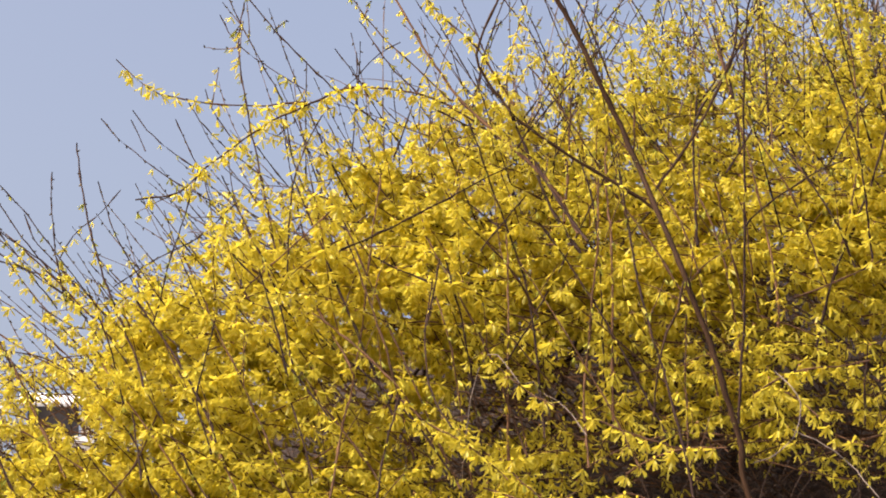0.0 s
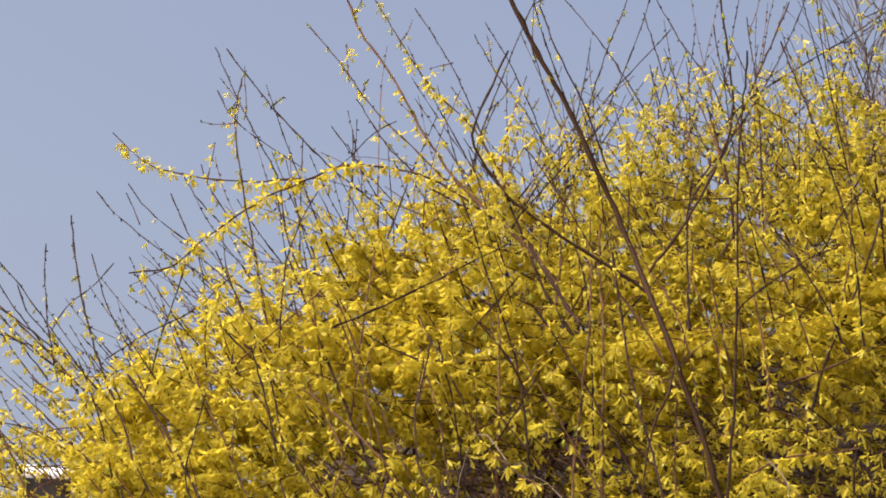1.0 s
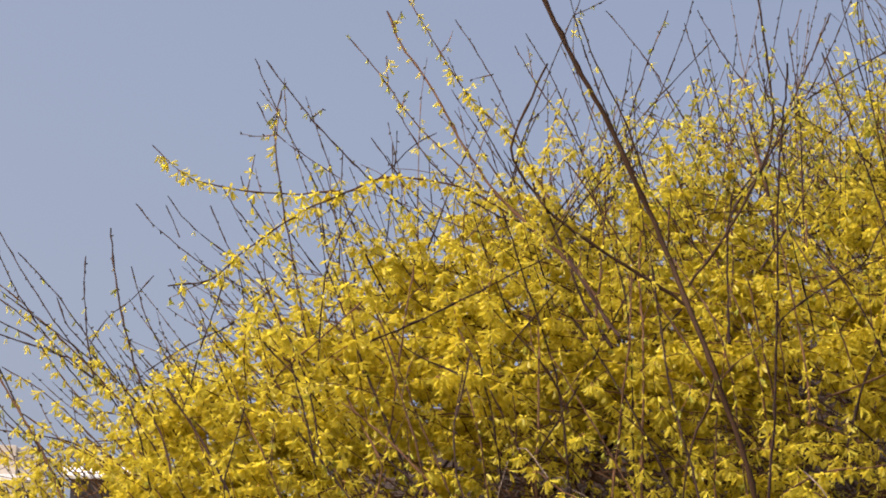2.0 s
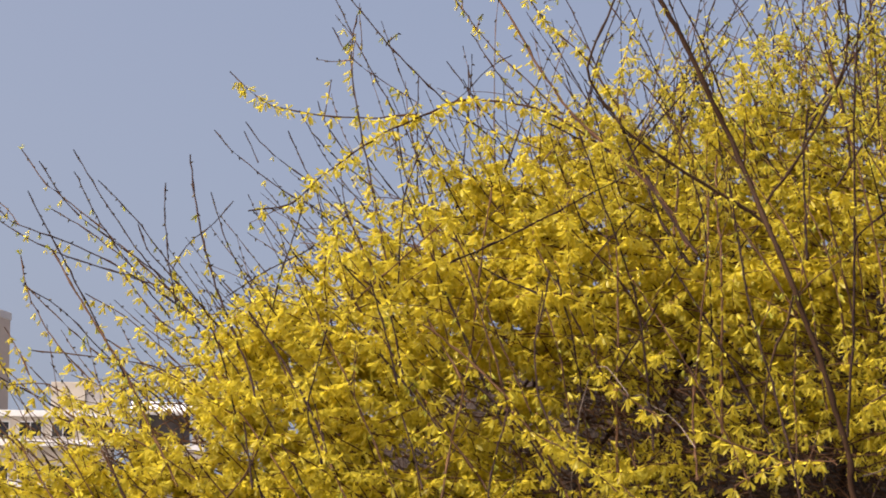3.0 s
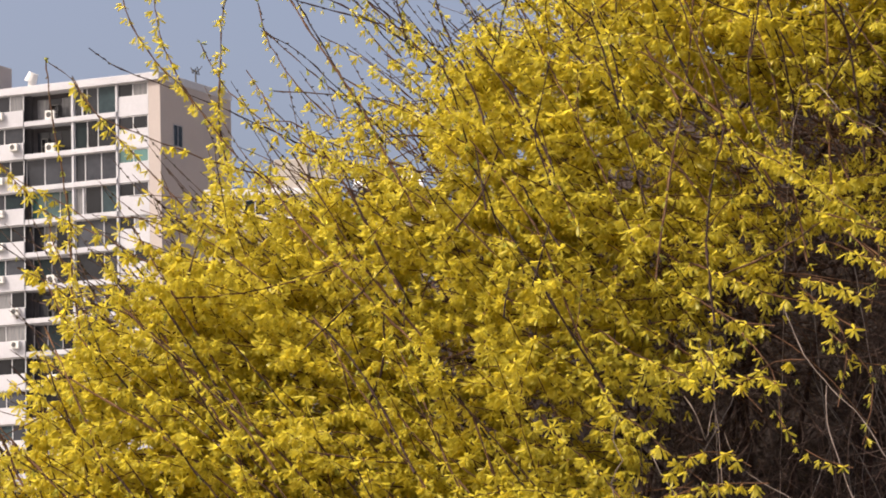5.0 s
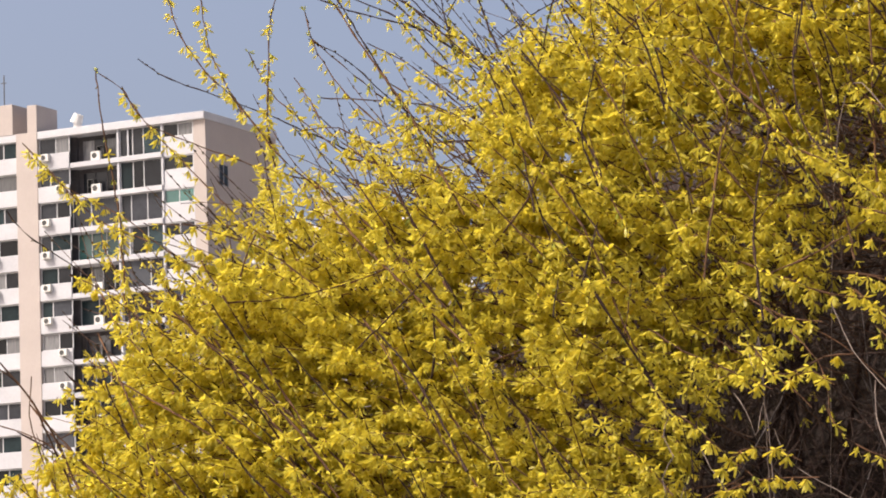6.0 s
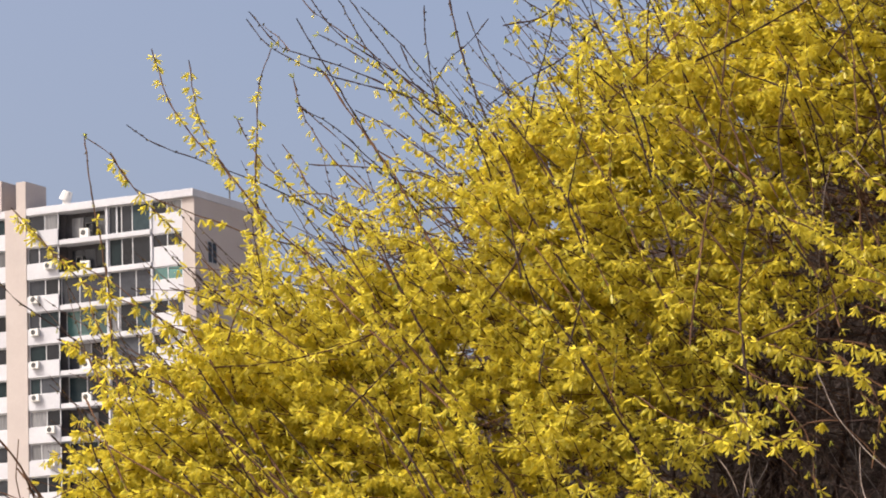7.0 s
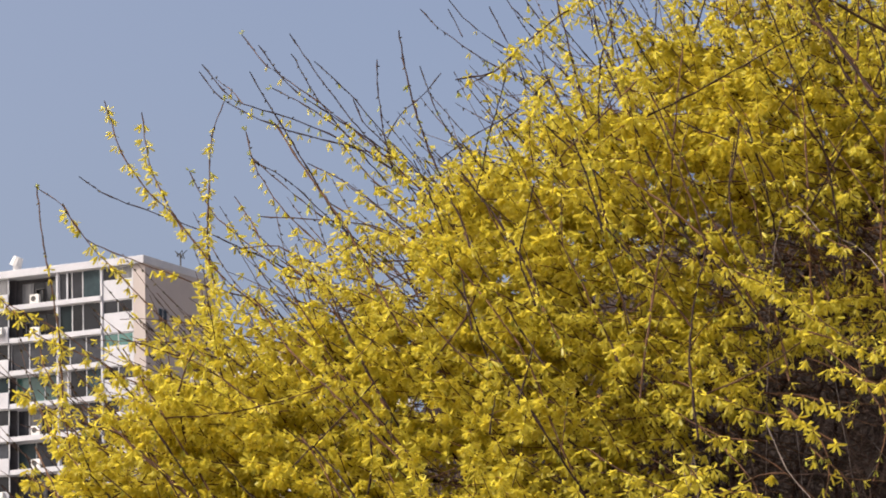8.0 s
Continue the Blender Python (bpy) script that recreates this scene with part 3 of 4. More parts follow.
cane([(0.519, 6.09, 3.183), (0.518, 6.05, 3.125), (0.514, 6.01, 3.050)], 1.5, 0)
cane([(0.489, 6.22, 3.223), (0.514, 6.19, 3.181), (0.544, 6.15, 3.129), (0.604, 6.08, 3.039)], 1.3, 0.05)
cane([(0.536, 6.19, 3.271), (0.559, 6.15, 3.218), (0.593, 6.10, 3.152), (0.642, 6.05, 3.088)], 2.0, 0.1)
cane([(0.516, 6.21, 3.474), (0.540, 6.16, 3.392), (0.589, 6.09, 3.297), (0.635, 6.01, 3.179), (0.690, 5.93, 3.065), (0.755, 5.87, 2.978), (0.837, 5.78, 2.870), (0.877, 5.71, 2.765)], 4.2, 0.75)
cane([(0.450, 6.30, 3.442), (0.504, 6.24, 3.358), (0.564, 6.17, 3.250), (0.624, 6.11, 3.171), (0.692, 6.04, 3.081)], 1.9, 0.4)
cane([(0.662, 6.35, 3.505), (0.715, 6.27, 3.386), (0.752, 6.20, 3.277), (0.777, 6.13, 3.171), (0.812, 6.06, 3.068)], 1.8, 0.1)
cane([(0.555, 6.36, 3.567), (0.615, 6.26, 3.425), (0.673, 6.18, 3.302), (0.751, 6.10, 3.196), (0.805, 6.01, 3.067)], 2.2, 0.6)
cane([(0.811, 6.42, 3.502), (0.849, 6.35, 3.403), (0.892, 6.25, 3.253), (0.912, 6.16, 3.108)], 1.7, 0.12)
cane([(1.093, 6.39, 3.555), (1.021, 6.30, 3.373), (0.975, 6.22, 3.225), (0.953, 6.15, 3.094)], 2.0, 0.15)
cane([(0.980, 6.48, 3.575), (1.038, 6.41, 3.474), (1.092, 6.32, 3.347), (1.124, 6.25, 3.238)], 1.8, 0.1)
cane([(1.149, 6.38, 3.554), (1.191, 6.31, 3.440), (1.234, 6.24, 3.343), (1.253, 6.17, 3.235)], 1.9, 0.2)
cane([(0.813, 6.24, 3.292), (0.780, 6.20, 3.212), (0.759, 6.16, 3.134)], 1.4, 0.1)
cane([(0.903, 6.31, 3.543), (0.830, 6.21, 3.364), (0.765, 6.12, 3.191), (0.737, 6.06, 3.076)], 1.9, 0.15)
cane([(1.549, 6.10, 3.465), (1.444, 6.07, 3.385), (1.328, 6.05, 3.306), (1.246, 6.03, 3.241), (1.197, 6.00, 3.177)], 2.3, 0.25)
cane([(1.123, 5.87, 3.058), (1.108, 5.83, 2.991), (1.097, 5.78, 2.906), (1.083, 5.69, 2.743)], 3.0, 0.1)
cane([(1.328, 6.04, 3.379), (1.357, 5.93, 3.208), (1.389, 5.81, 3.007), (1.393, 5.74, 2.898), (1.380, 5.63, 2.713)], 2.8, 0.2)
cane([(1.284, 6.14, 3.452), (1.281, 6.03, 3.263), (1.265, 5.93, 3.096), (1.250, 5.84, 2.935)], 2.1, 0.3)
cane([(0.942, 5.66, 2.872), (0.946, 5.60, 2.757), (0.950, 5.52, 2.635), (0.959, 5.47, 2.553), (0.969, 5.42, 2.479), (0.977, 5.38, 2.410), (0.985, 5.33, 2.335), (0.990, 5.29, 2.259), (0.992, 5.24, 2.183)], 3.4, 0.12)
cane([(1.377, 5.76, 2.922), (1.324, 5.75, 2.898), (1.282, 5.75, 2.875), (1.205, 5.73, 2.817), (1.172, 5.71, 2.782)], 2.4, 0.15)
cane([(1.434, 5.82, 3.043), (1.387, 5.80, 2.994), (1.347, 5.76, 2.922), (1.324, 5.75, 2.898)], 2.0, 0.15)
cane([(0.778, 6.03, 3.100), (0.804, 5.98, 3.024), (0.828, 5.93, 2.938), (0.851, 5.86, 2.841), (0.893, 5.80, 2.748)], 4.0, 0.15)
cane([(0.668, 6.09, 3.076), (0.748, 6.05, 3.025), (0.807, 6.00, 2.975), (0.864, 5.96, 2.926)], 3.0, 0.3)
cane([(0.783, 5.84, 2.920), (0.710, 5.83, 2.879), (0.639, 5.82, 2.839), (0.557, 5.80, 2.792), (0.467, 5.79, 2.747)], 2.4, 0.12)
cane([(0.636, 5.75, 2.726), (0.622, 5.72, 2.667), (0.605, 5.68, 2.599)], 2.6, 0.05)
cane([(0.796, 5.79, 2.851), (0.755, 5.77, 2.803), (0.711, 5.75, 2.745)], 2.2, 0.05)
cane([(0.821, 5.85, 2.925), (0.834, 5.82, 2.886), (0.862, 5.78, 2.824), (0.896, 5.74, 2.759)], 4.4, 0.1)
cane([(0.524, 5.78, 2.735), (0.563, 5.75, 2.706), (0.609, 5.73, 2.683)], 2.2, 0.05)
cane([(0.692, 5.80, 2.838), (0.716, 5.78, 2.812), (0.740, 5.77, 2.791)], 2.4, 0.05)
cane([(1.161, 6.27, 3.461), (1.068, 6.23, 3.353), (0.989, 6.18, 3.254), (0.904, 6.13, 3.132)], 2.0, 0.05)
cane([(1.220, 6.15, 3.439), (1.222, 6.08, 3.330), (1.238, 6.01, 3.212), (1.241, 5.93, 3.072)], 2.2, 0.15)
cane([(0.779, 6.35, 3.456), (0.816, 6.28, 3.359), (0.872, 6.21, 3.250), (0.914, 6.13, 3.132)], 1.8, 0.15)
cane([(1.352, 6.07, 3.465), (1.235, 5.94, 3.216), (1.180, 5.89, 3.103), (1.120, 5.85, 3.018), (1.094, 5.77, 2.886)], 2.8, 0.1)
cane([(1.122, 6.37, 3.522), (1.140, 6.29, 3.396), (1.150, 6.22, 3.287), (1.146, 6.15, 3.168)], 1.7, 0.05)
cane([(0.891, 6.34, 3.436), (0.913, 6.26, 3.312), (0.945, 6.19, 3.192)], 1.7, 0.1)
cane([(-0.217, 6.19, 3.027), (-0.161, 6.12, 2.923), (-0.095, 6.06, 2.816), (-0.020, 6.00, 2.713), (0.053, 5.93, 2.600)], 2.0, 0.12)
cane([(-0.169, 6.18, 2.967), (-0.098, 6.13, 2.884), (-0.033, 6.07, 2.789), (0.063, 5.99, 2.652)], 1.7, 0.15)
cane([(-0.251, 6.05, 2.883), (-0.166, 6.02, 2.826), (-0.071, 5.96, 2.736), (0.001, 5.92, 2.669)], 1.8, 0.4)
cane([(-0.092, 6.09, 2.865), (-0.075, 6.06, 2.817), (-0.042, 6.03, 2.771), (0.021, 5.98, 2.691)], 1.8, 0.1)
cane([(0.041, 6.07, 2.924), (0.058, 6.03, 2.858), (0.090, 5.99, 2.776), (0.141, 5.93, 2.684)], 1.5, 0.15)
cane([(0.083, 6.06, 2.907), (0.047, 6.03, 2.858), (-0.003, 6.00, 2.808), (-0.027, 5.98, 2.760)], 1.5, 0.1)
cane([(0.224, 6.00, 2.941), (0.199, 5.95, 2.844), (0.168, 5.88, 2.738), (0.139, 5.81, 2.612)], 2.1, 0.3)
cane([(0.247, 5.79, 2.623), (0.222, 5.73, 2.523), (0.212, 5.69, 2.458), (0.235, 5.64, 2.364)], 2.2, 0.15)
cane([(0.022, 5.85, 2.687), (0.051, 5.81, 2.609), (0.072, 5.76, 2.533), (0.087, 5.71, 2.458)], 2.2, 0.2)
cane([(-0.241, 5.88, 2.772), (-0.176, 5.81, 2.654), (-0.102, 5.73, 2.525), (-0.060, 5.68, 2.430), (-0.009, 5.61, 2.317)], 3.0, 0.4)
cane([(-0.395, 6.08, 2.928), (-0.351, 6.04, 2.863), (-0.255, 6.00, 2.800), (-0.118, 5.97, 2.748), (0.007, 5.94, 2.707)], 1.9, 0.3)
cane([(-0.309, 6.09, 3.003), (-0.259, 6.05, 2.928), (-0.162, 6.00, 2.843), (-0.066, 5.94, 2.748), (0.037, 5.87, 2.631), (0.118, 5.81, 2.529)], 2.3, 0.4)
cane([(-0.279, 6.13, 2.991), (-0.217, 6.07, 2.892), (-0.120, 6.02, 2.807), (-0.014, 5.97, 2.723)], 1.8, 0.25)
cane([(-0.290, 5.90, 2.715), (-0.206, 5.84, 2.625), (-0.123, 5.80, 2.546), (-0.022, 5.74, 2.457)], 2.0, 0.5)
cane([(-0.390, 6.09, 2.944), (-0.322, 6.03, 2.855), (-0.212, 6.01, 2.811), (-0.103, 5.97, 2.749), (0.004, 5.92, 2.669)], 2.1, 0.2)
cane([(-0.293, 6.01, 2.906), (-0.243, 5.95, 2.806), (-0.189, 5.89, 2.702), (-0.127, 5.82, 2.576), (-0.066, 5.75, 2.465)], 2.4, 0.25)
cane([(-0.342, 5.98, 2.842), (-0.365, 5.93, 2.760), (-0.367, 5.86, 2.646), (-0.368, 5.78, 2.524), (-0.348, 5.72, 2.416)], 2.2, 0.6)
cane([(-0.572, 5.95, 2.843), (-0.533, 5.87, 2.721), (-0.477, 5.82, 2.631), (-0.422, 5.78, 2.568), (-0.347, 5.71, 2.457), (-0.274, 5.67, 2.384)], 2.4, 0.8)
cane([(-0.500, 5.96, 2.819), (-0.487, 5.91, 2.726), (-0.463, 5.86, 2.650), (-0.413, 5.80, 2.550)], 2.0, 0.8)
cane([(-0.686, 5.79, 2.642), (-0.670, 5.72, 2.533), (-0.645, 5.65, 2.414), (-0.626, 5.59, 2.310), (-0.615, 5.52, 2.198)], 2.6, 0.45)
cane([(-0.685, 5.83, 2.645), (-0.640, 5.80, 2.607), (-0.590, 5.76, 2.532), (-0.504, 5.73, 2.487), (-0.388, 5.70, 2.435), (-0.274, 5.68, 2.396)], 2.0, 0.55)
cane([(-0.625, 5.99, 2.702), (-0.563, 5.96, 2.654), (-0.431, 5.93, 2.596), (-0.301, 5.89, 2.530), (-0.163, 5.84, 2.452)], 1.7, 0.03)
cane([(-0.319, 5.86, 2.628), (-0.287, 5.82, 2.572), (-0.255, 5.79, 2.510), (-0.171, 5.74, 2.435)], 2.0, 0.8)
cane([(-0.300, 5.99, 2.782), (-0.283, 5.94, 2.705), (-0.235, 5.89, 2.615), (-0.161, 5.84, 2.527)], 1.8, 0.52)
cane([(-0.410, 5.96, 2.702), (-0.376, 5.92, 2.625), (-0.322, 5.88, 2.561), (-0.215, 5.82, 2.460)], 1.6, 0.6)
cane([(-0.213, 6.16, 2.978), (-0.169, 6.10, 2.882), (-0.104, 6.03, 2.775), (-0.029, 5.97, 2.669)], 1.8, 0.12)
cane([(-0.823, 5.77, 2.505), (-0.778, 5.74, 2.455), (-0.722, 5.70, 2.389), (-0.667, 5.67, 2.335), (-0.583, 5.65, 2.297)], 1.9, 0.8)
cane([(-0.717, 5.56, 2.227), (-0.665, 5.54, 2.197), (-0.632, 5.50, 2.136), (-0.580, 5.46, 2.069)], 2.2, 1.3)
cane([(-0.579, 5.47, 2.150), (-0.509, 5.46, 2.126), (-0.468, 5.43, 2.082), (-0.388, 5.38, 2.005), (-0.310, 5.33, 1.919), (-0.252, 5.28, 1.836)], 3.6, 0.9)
cane([(-0.277, 5.64, 2.392), (-0.211, 5.57, 2.284), (-0.132, 5.51, 2.192), (-0.054, 5.46, 2.102), (0.022, 5.41, 2.024)], 3.0, 0.5)
cane([(-0.173, 5.44, 2.093), (-0.115, 5.39, 2.016), (-0.059, 5.33, 1.911), (-0.023, 5.28, 1.829)], 3.2, 0.3)
cane([(-0.520, 5.63, 2.324), (-0.448, 5.62, 2.299), (-0.366, 5.60, 2.262), (-0.254, 5.54, 2.169)], 2.2, 0.9)
cane([(0.264, 5.97, 2.917), (0.311, 5.90, 2.797), (0.355, 5.81, 2.667), (0.376, 5.72, 2.531)], 2.6, 0.3)
cane([(0.110, 5.81, 2.654), (0.178, 5.74, 2.541), (0.225, 5.69, 2.444), (0.242, 5.65, 2.385)], 3.4, 0.3)
cane([(-0.027, 5.64, 2.360), (-0.080, 5.59, 2.282), (-0.172, 5.54, 2.207), (-0.313, 5.52, 2.168), (-0.433, 5.52, 2.161)], 2.4, 0.9)
cane([(0.550, 5.60, 2.460), (0.517, 5.54, 2.355), (0.496, 5.47, 2.235), (0.495, 5.42, 2.149), (0.497, 5.38, 2.081)], 3.0, 0.2)
cane([(0.623, 5.75, 2.690), (0.601, 5.68, 2.572), (0.606, 5.62, 2.467), (0.634, 5.57, 2.403)], 2.6, 0.2)
cane([(0.325, 5.82, 2.714), (0.349, 5.75, 2.603), (0.365, 5.70, 2.513)], 2.6, 0.1)
cane([(0.101, 5.66, 2.438), (0.110, 5.62, 2.369), (0.116, 5.59, 2.313)], 2.6, 0.1)
cane([(0.369, 5.66, 2.455), (0.389, 5.61, 2.380), (0.401, 5.57, 2.315)], 2.4, 0.1)
cane([(0.152, 5.51, 2.180), (0.145, 5.49, 2.148), (0.139, 5.46, 2.106)], 2.4, 0.1)
cane([(0.227, 5.57, 2.287), (0.209, 5.53, 2.222), (0.191, 5.50, 2.168)], 2.2, 0.1)
cane([(-0.182, 5.92, 2.702), (-0.110, 5.89, 2.657), (-0.038, 5.85, 2.590), (0.032, 5.81, 2.514), (0.102, 5.76, 2.438)], 2.0, 0.9)
cane([(-0.138, 5.83, 2.605), (-0.077, 5.81, 2.562), (0.003, 5.77, 2.508), (0.072, 5.73, 2.433)], 2.0, 1)
cane([(-0.117, 5.97, 2.754), (-0.071, 5.93, 2.685), (-0.009, 5.88, 2.606), (0.062, 5.83, 2.518)], 2.0, 0.8)
cane([(-0.271, 5.83, 2.581), (-0.170, 5.82, 2.572), (-0.051, 5.81, 2.552), (0.018, 5.79, 2.509)], 1.8, 0.4)
cane([(-0.313, 5.77, 2.510), (-0.236, 5.77, 2.512), (-0.146, 5.74, 2.459), (-0.009, 5.70, 2.408)], 2.0, 0.9)
cane([(-0.294, 5.97, 2.724), (-0.226, 5.95, 2.679), (-0.111, 5.87, 2.556), (-0.026, 5.83, 2.486)], 1.8, 0.25)
cane([(-0.219, 5.73, 2.448), (-0.141, 5.72, 2.428), (-0.063, 5.70, 2.397), (0.025, 5.66, 2.335)], 2.0, 1.1)
cane([(-0.060, 5.89, 2.658), (0.001, 5.87, 2.614), (0.062, 5.83, 2.547), (0.121, 5.79, 2.482)], 2.0, 1.1)
cane([(-0.028, 5.83, 2.566), (0.032, 5.80, 2.512), (0.101, 5.76, 2.447)], 1.8, 1.2)
cane([(0.069, 5.87, 2.690), (0.147, 5.91, 2.750), (0.226, 5.94, 2.799), (0.296, 5.98, 2.874)], 2.0, 0.3)
cane([(0.631, 5.25, 2.001), (0.585, 5.26, 1.999), (0.536, 5.26, 1.976), (0.499, 5.27, 1.978), (0.466, 5.30, 2.030)], 2.4, 1.7)
cane([(0.598, 5.23, 1.948), (0.564, 5.25, 1.975), (0.526, 5.25, 1.966)], 1.8, 1.6)
cane([(0.501, 5.30, 1.952), (0.456, 5.32, 1.975), (0.411, 5.35, 2.003), (0.356, 5.38, 2.031), (0.302, 5.42, 2.076)], 2.4, 1.8)
cane([(0.597, 5.35, 2.070), (0.551, 5.37, 2.078), (0.505, 5.39, 2.101), (0.451, 5.42, 2.141)], 2.4, 1.7)
cane([(0.683, 5.41, 2.113), (0.609, 5.44, 2.133), (0.544, 5.47, 2.164), (0.470, 5.51, 2.201)], 2.4, 1.6)
cane([(0.399, 5.26, 1.848), (0.365, 5.29, 1.894), (0.321, 5.32, 1.931), (0.287, 5.37, 1.994)], 2.4, 1.8)
cane([(0.540, 5.27, 1.825), (0.496, 5.29, 1.852), (0.440, 5.30, 1.849), (0.409, 5.29, 1.821)], 2.0, 1.5)
cane([(0.565, 5.24, 1.795), (0.482, 5.26, 1.798), (0.416, 5.27, 1.782), (0.385, 5.26, 1.754)], 2.0, 1.4)
cane([(0.752, 5.36, 2.057), (0.700, 5.39, 2.091), (0.649, 5.44, 2.147)], 2.2, 1.3)
cane([(0.705, 5.23, 1.818), (0.670, 5.24, 1.829), (0.618, 5.27, 1.861), (0.587, 5.32, 1.923)], 1.8, 0.6)
cane([(0.321, 5.26, 1.775), (0.278, 5.30, 1.835), (0.233, 5.33, 1.876), (0.188, 5.36, 1.938)], 2.4, 1.6)
cane([(1.343, 5.52, 2.513), (1.286, 5.52, 2.503), (1.210, 5.53, 2.494), (1.139, 5.52, 2.453)], 2.4, 1.7)
cane([(1.050, 5.48, 2.351), (0.997, 5.50, 2.362), (0.935, 5.52, 2.385), (0.873, 5.56, 2.417)], 2.4, 1.7)
cane([(1.317, 5.43, 2.355), (1.266, 5.45, 2.377), (1.228, 5.49, 2.430), (1.186, 5.52, 2.463)], 2.2, 1.3)
cane([(0.807, 5.56, 2.437), (0.763, 5.59, 2.470), (0.711, 5.63, 2.525)], 2.2, 1.5)
cane([(0.720, 5.50, 2.304), (0.661, 5.55, 2.367), (0.598, 5.59, 2.410), (0.546, 5.63, 2.464)], 2.4, 1.6)
cane([(0.933, 5.37, 2.256), (0.898, 5.38, 2.269), (0.850, 5.38, 2.252), (0.811, 5.37, 2.226)], 2.2, 1.6)
cane([(1.053, 5.33, 2.233), (0.987, 5.36, 2.255), (0.932, 5.36, 2.246), (0.894, 5.36, 2.236)], 2.2, 1.6)
cane([(1.072, 5.41, 2.348), (1.012, 5.43, 2.350), (0.955, 5.43, 2.335), (0.905, 5.42, 2.305)], 2.2, 1.5)
cane([(0.977, 5.31, 2.175), (0.917, 5.33, 2.196), (0.861, 5.34, 2.187), (0.814, 5.34, 2.168)], 2.2, 1.6)
cane([(1.057, 5.29, 2.163), (1.005, 5.31, 2.184), (0.954, 5.33, 2.205)], 2.2, 1.4)
cane([(0.864, 5.40, 2.221), (0.795, 5.43, 2.241), (0.731, 5.45, 2.265), (0.675, 5.48, 2.289)], 2.2, 1)
cane([(0.883, 5.35, 2.147), (0.815, 5.38, 2.165), (0.752, 5.41, 2.198), (0.698, 5.43, 2.224)], 2.2, 1)
cane([(0.761, 5.35, 2.110), (0.704, 5.39, 2.147), (0.643, 5.41, 2.162)], 2.0, 1)
cane([(-0.844, 5.69, 2.366), (-0.805, 5.66, 2.318), (-0.741, 5.63, 2.270), (-0.688, 5.61, 2.229)], 1.8, 0.1)

# sprays that stand clear of the shrub on the town side
cane([(-0.820, 5.78, 2.491), (-0.764, 5.75, 2.435), (-0.704, 5.73, 2.392), (-0.629, 5.70, 2.348), (-0.564, 5.66, 2.288), (-0.491, 5.63, 2.240), (-0.398, 5.61, 2.198)], 2.0, 0.7)
cane([(-0.720, 5.62, 2.236), (-0.673, 5.61, 2.210), (-0.630, 5.59, 2.177), (-0.578, 5.56, 2.131), (-0.516, 5.53, 2.085)], 2.0, 1.4)
cane([(-0.674, 5.69, 2.327), (-0.662, 5.66, 2.281), (-0.639, 5.63, 2.235), (-0.621, 5.60, 2.178), (-0.603, 5.55, 2.100)], 2.2, 1.0)
cane([(-0.650, 5.90, 2.631), (-0.604, 5.85, 2.555), (-0.559, 5.82, 2.499), (-0.499, 5.78, 2.431), (-0.434, 5.74, 2.358), (-0.371, 5.70, 2.298)], 2.0, 0.8)
# thin young sprays that hang before the hollow
for tip, top in (((0.80, 5.40, 2.00), (0.835, 5.47, 2.16)), ((0.842, 5.44, 2.03), (0.80, 5.52, 2.20)), ((0.775, 5.46, 2.10), (0.80, 5.56, 2.26)),
                 ((0.70, 5.36, 1.93), (0.72, 5.46, 2.08)), ((0.735, 5.33, 1.86), (0.76, 5.42, 2.00)), ((0.60, 5.34, 1.90), (0.57, 5.43, 2.04))):
    mid = (0.5 * (tip[0] + top[0]) + 0.012, 0.5 * (tip[1] + top[1]) - 0.012, 0.5 * (tip[2] + top[2]) + 0.01)
    stem("cane", shrub, [tip, mid, top, (top[0] - 0.05, top[1] + 0.12, top[2] + 0.08)], 1.8, 0.36, BARK)

# old canes from the root crown up into the shrub
for i in range(22):
    x = -1.2 + 2.9 * (i + 0.5) / 22
    foot = Vector((0.25 * x + 0.35 + grow.gauss(0, 0.2), 6.3 + grow.gauss(0, 0.12), 0))
    foot.z = land(foot.x, foot.y) - 0.08
    z = crown(x) - grow.uniform(0.25, 0.6)
    head = Vector((x, face_y(x, z) + grow.uniform(0.1, 0.5), z))
    mid = foot.lerp(head, 0.55) + Vector((-0.12 * (x - 0.3), 0.1, 0.18))
    stem("cane", shrub, [tuple(head), tuple(mid), tuple(foot)], 7.0, 0, BARK_DARK)

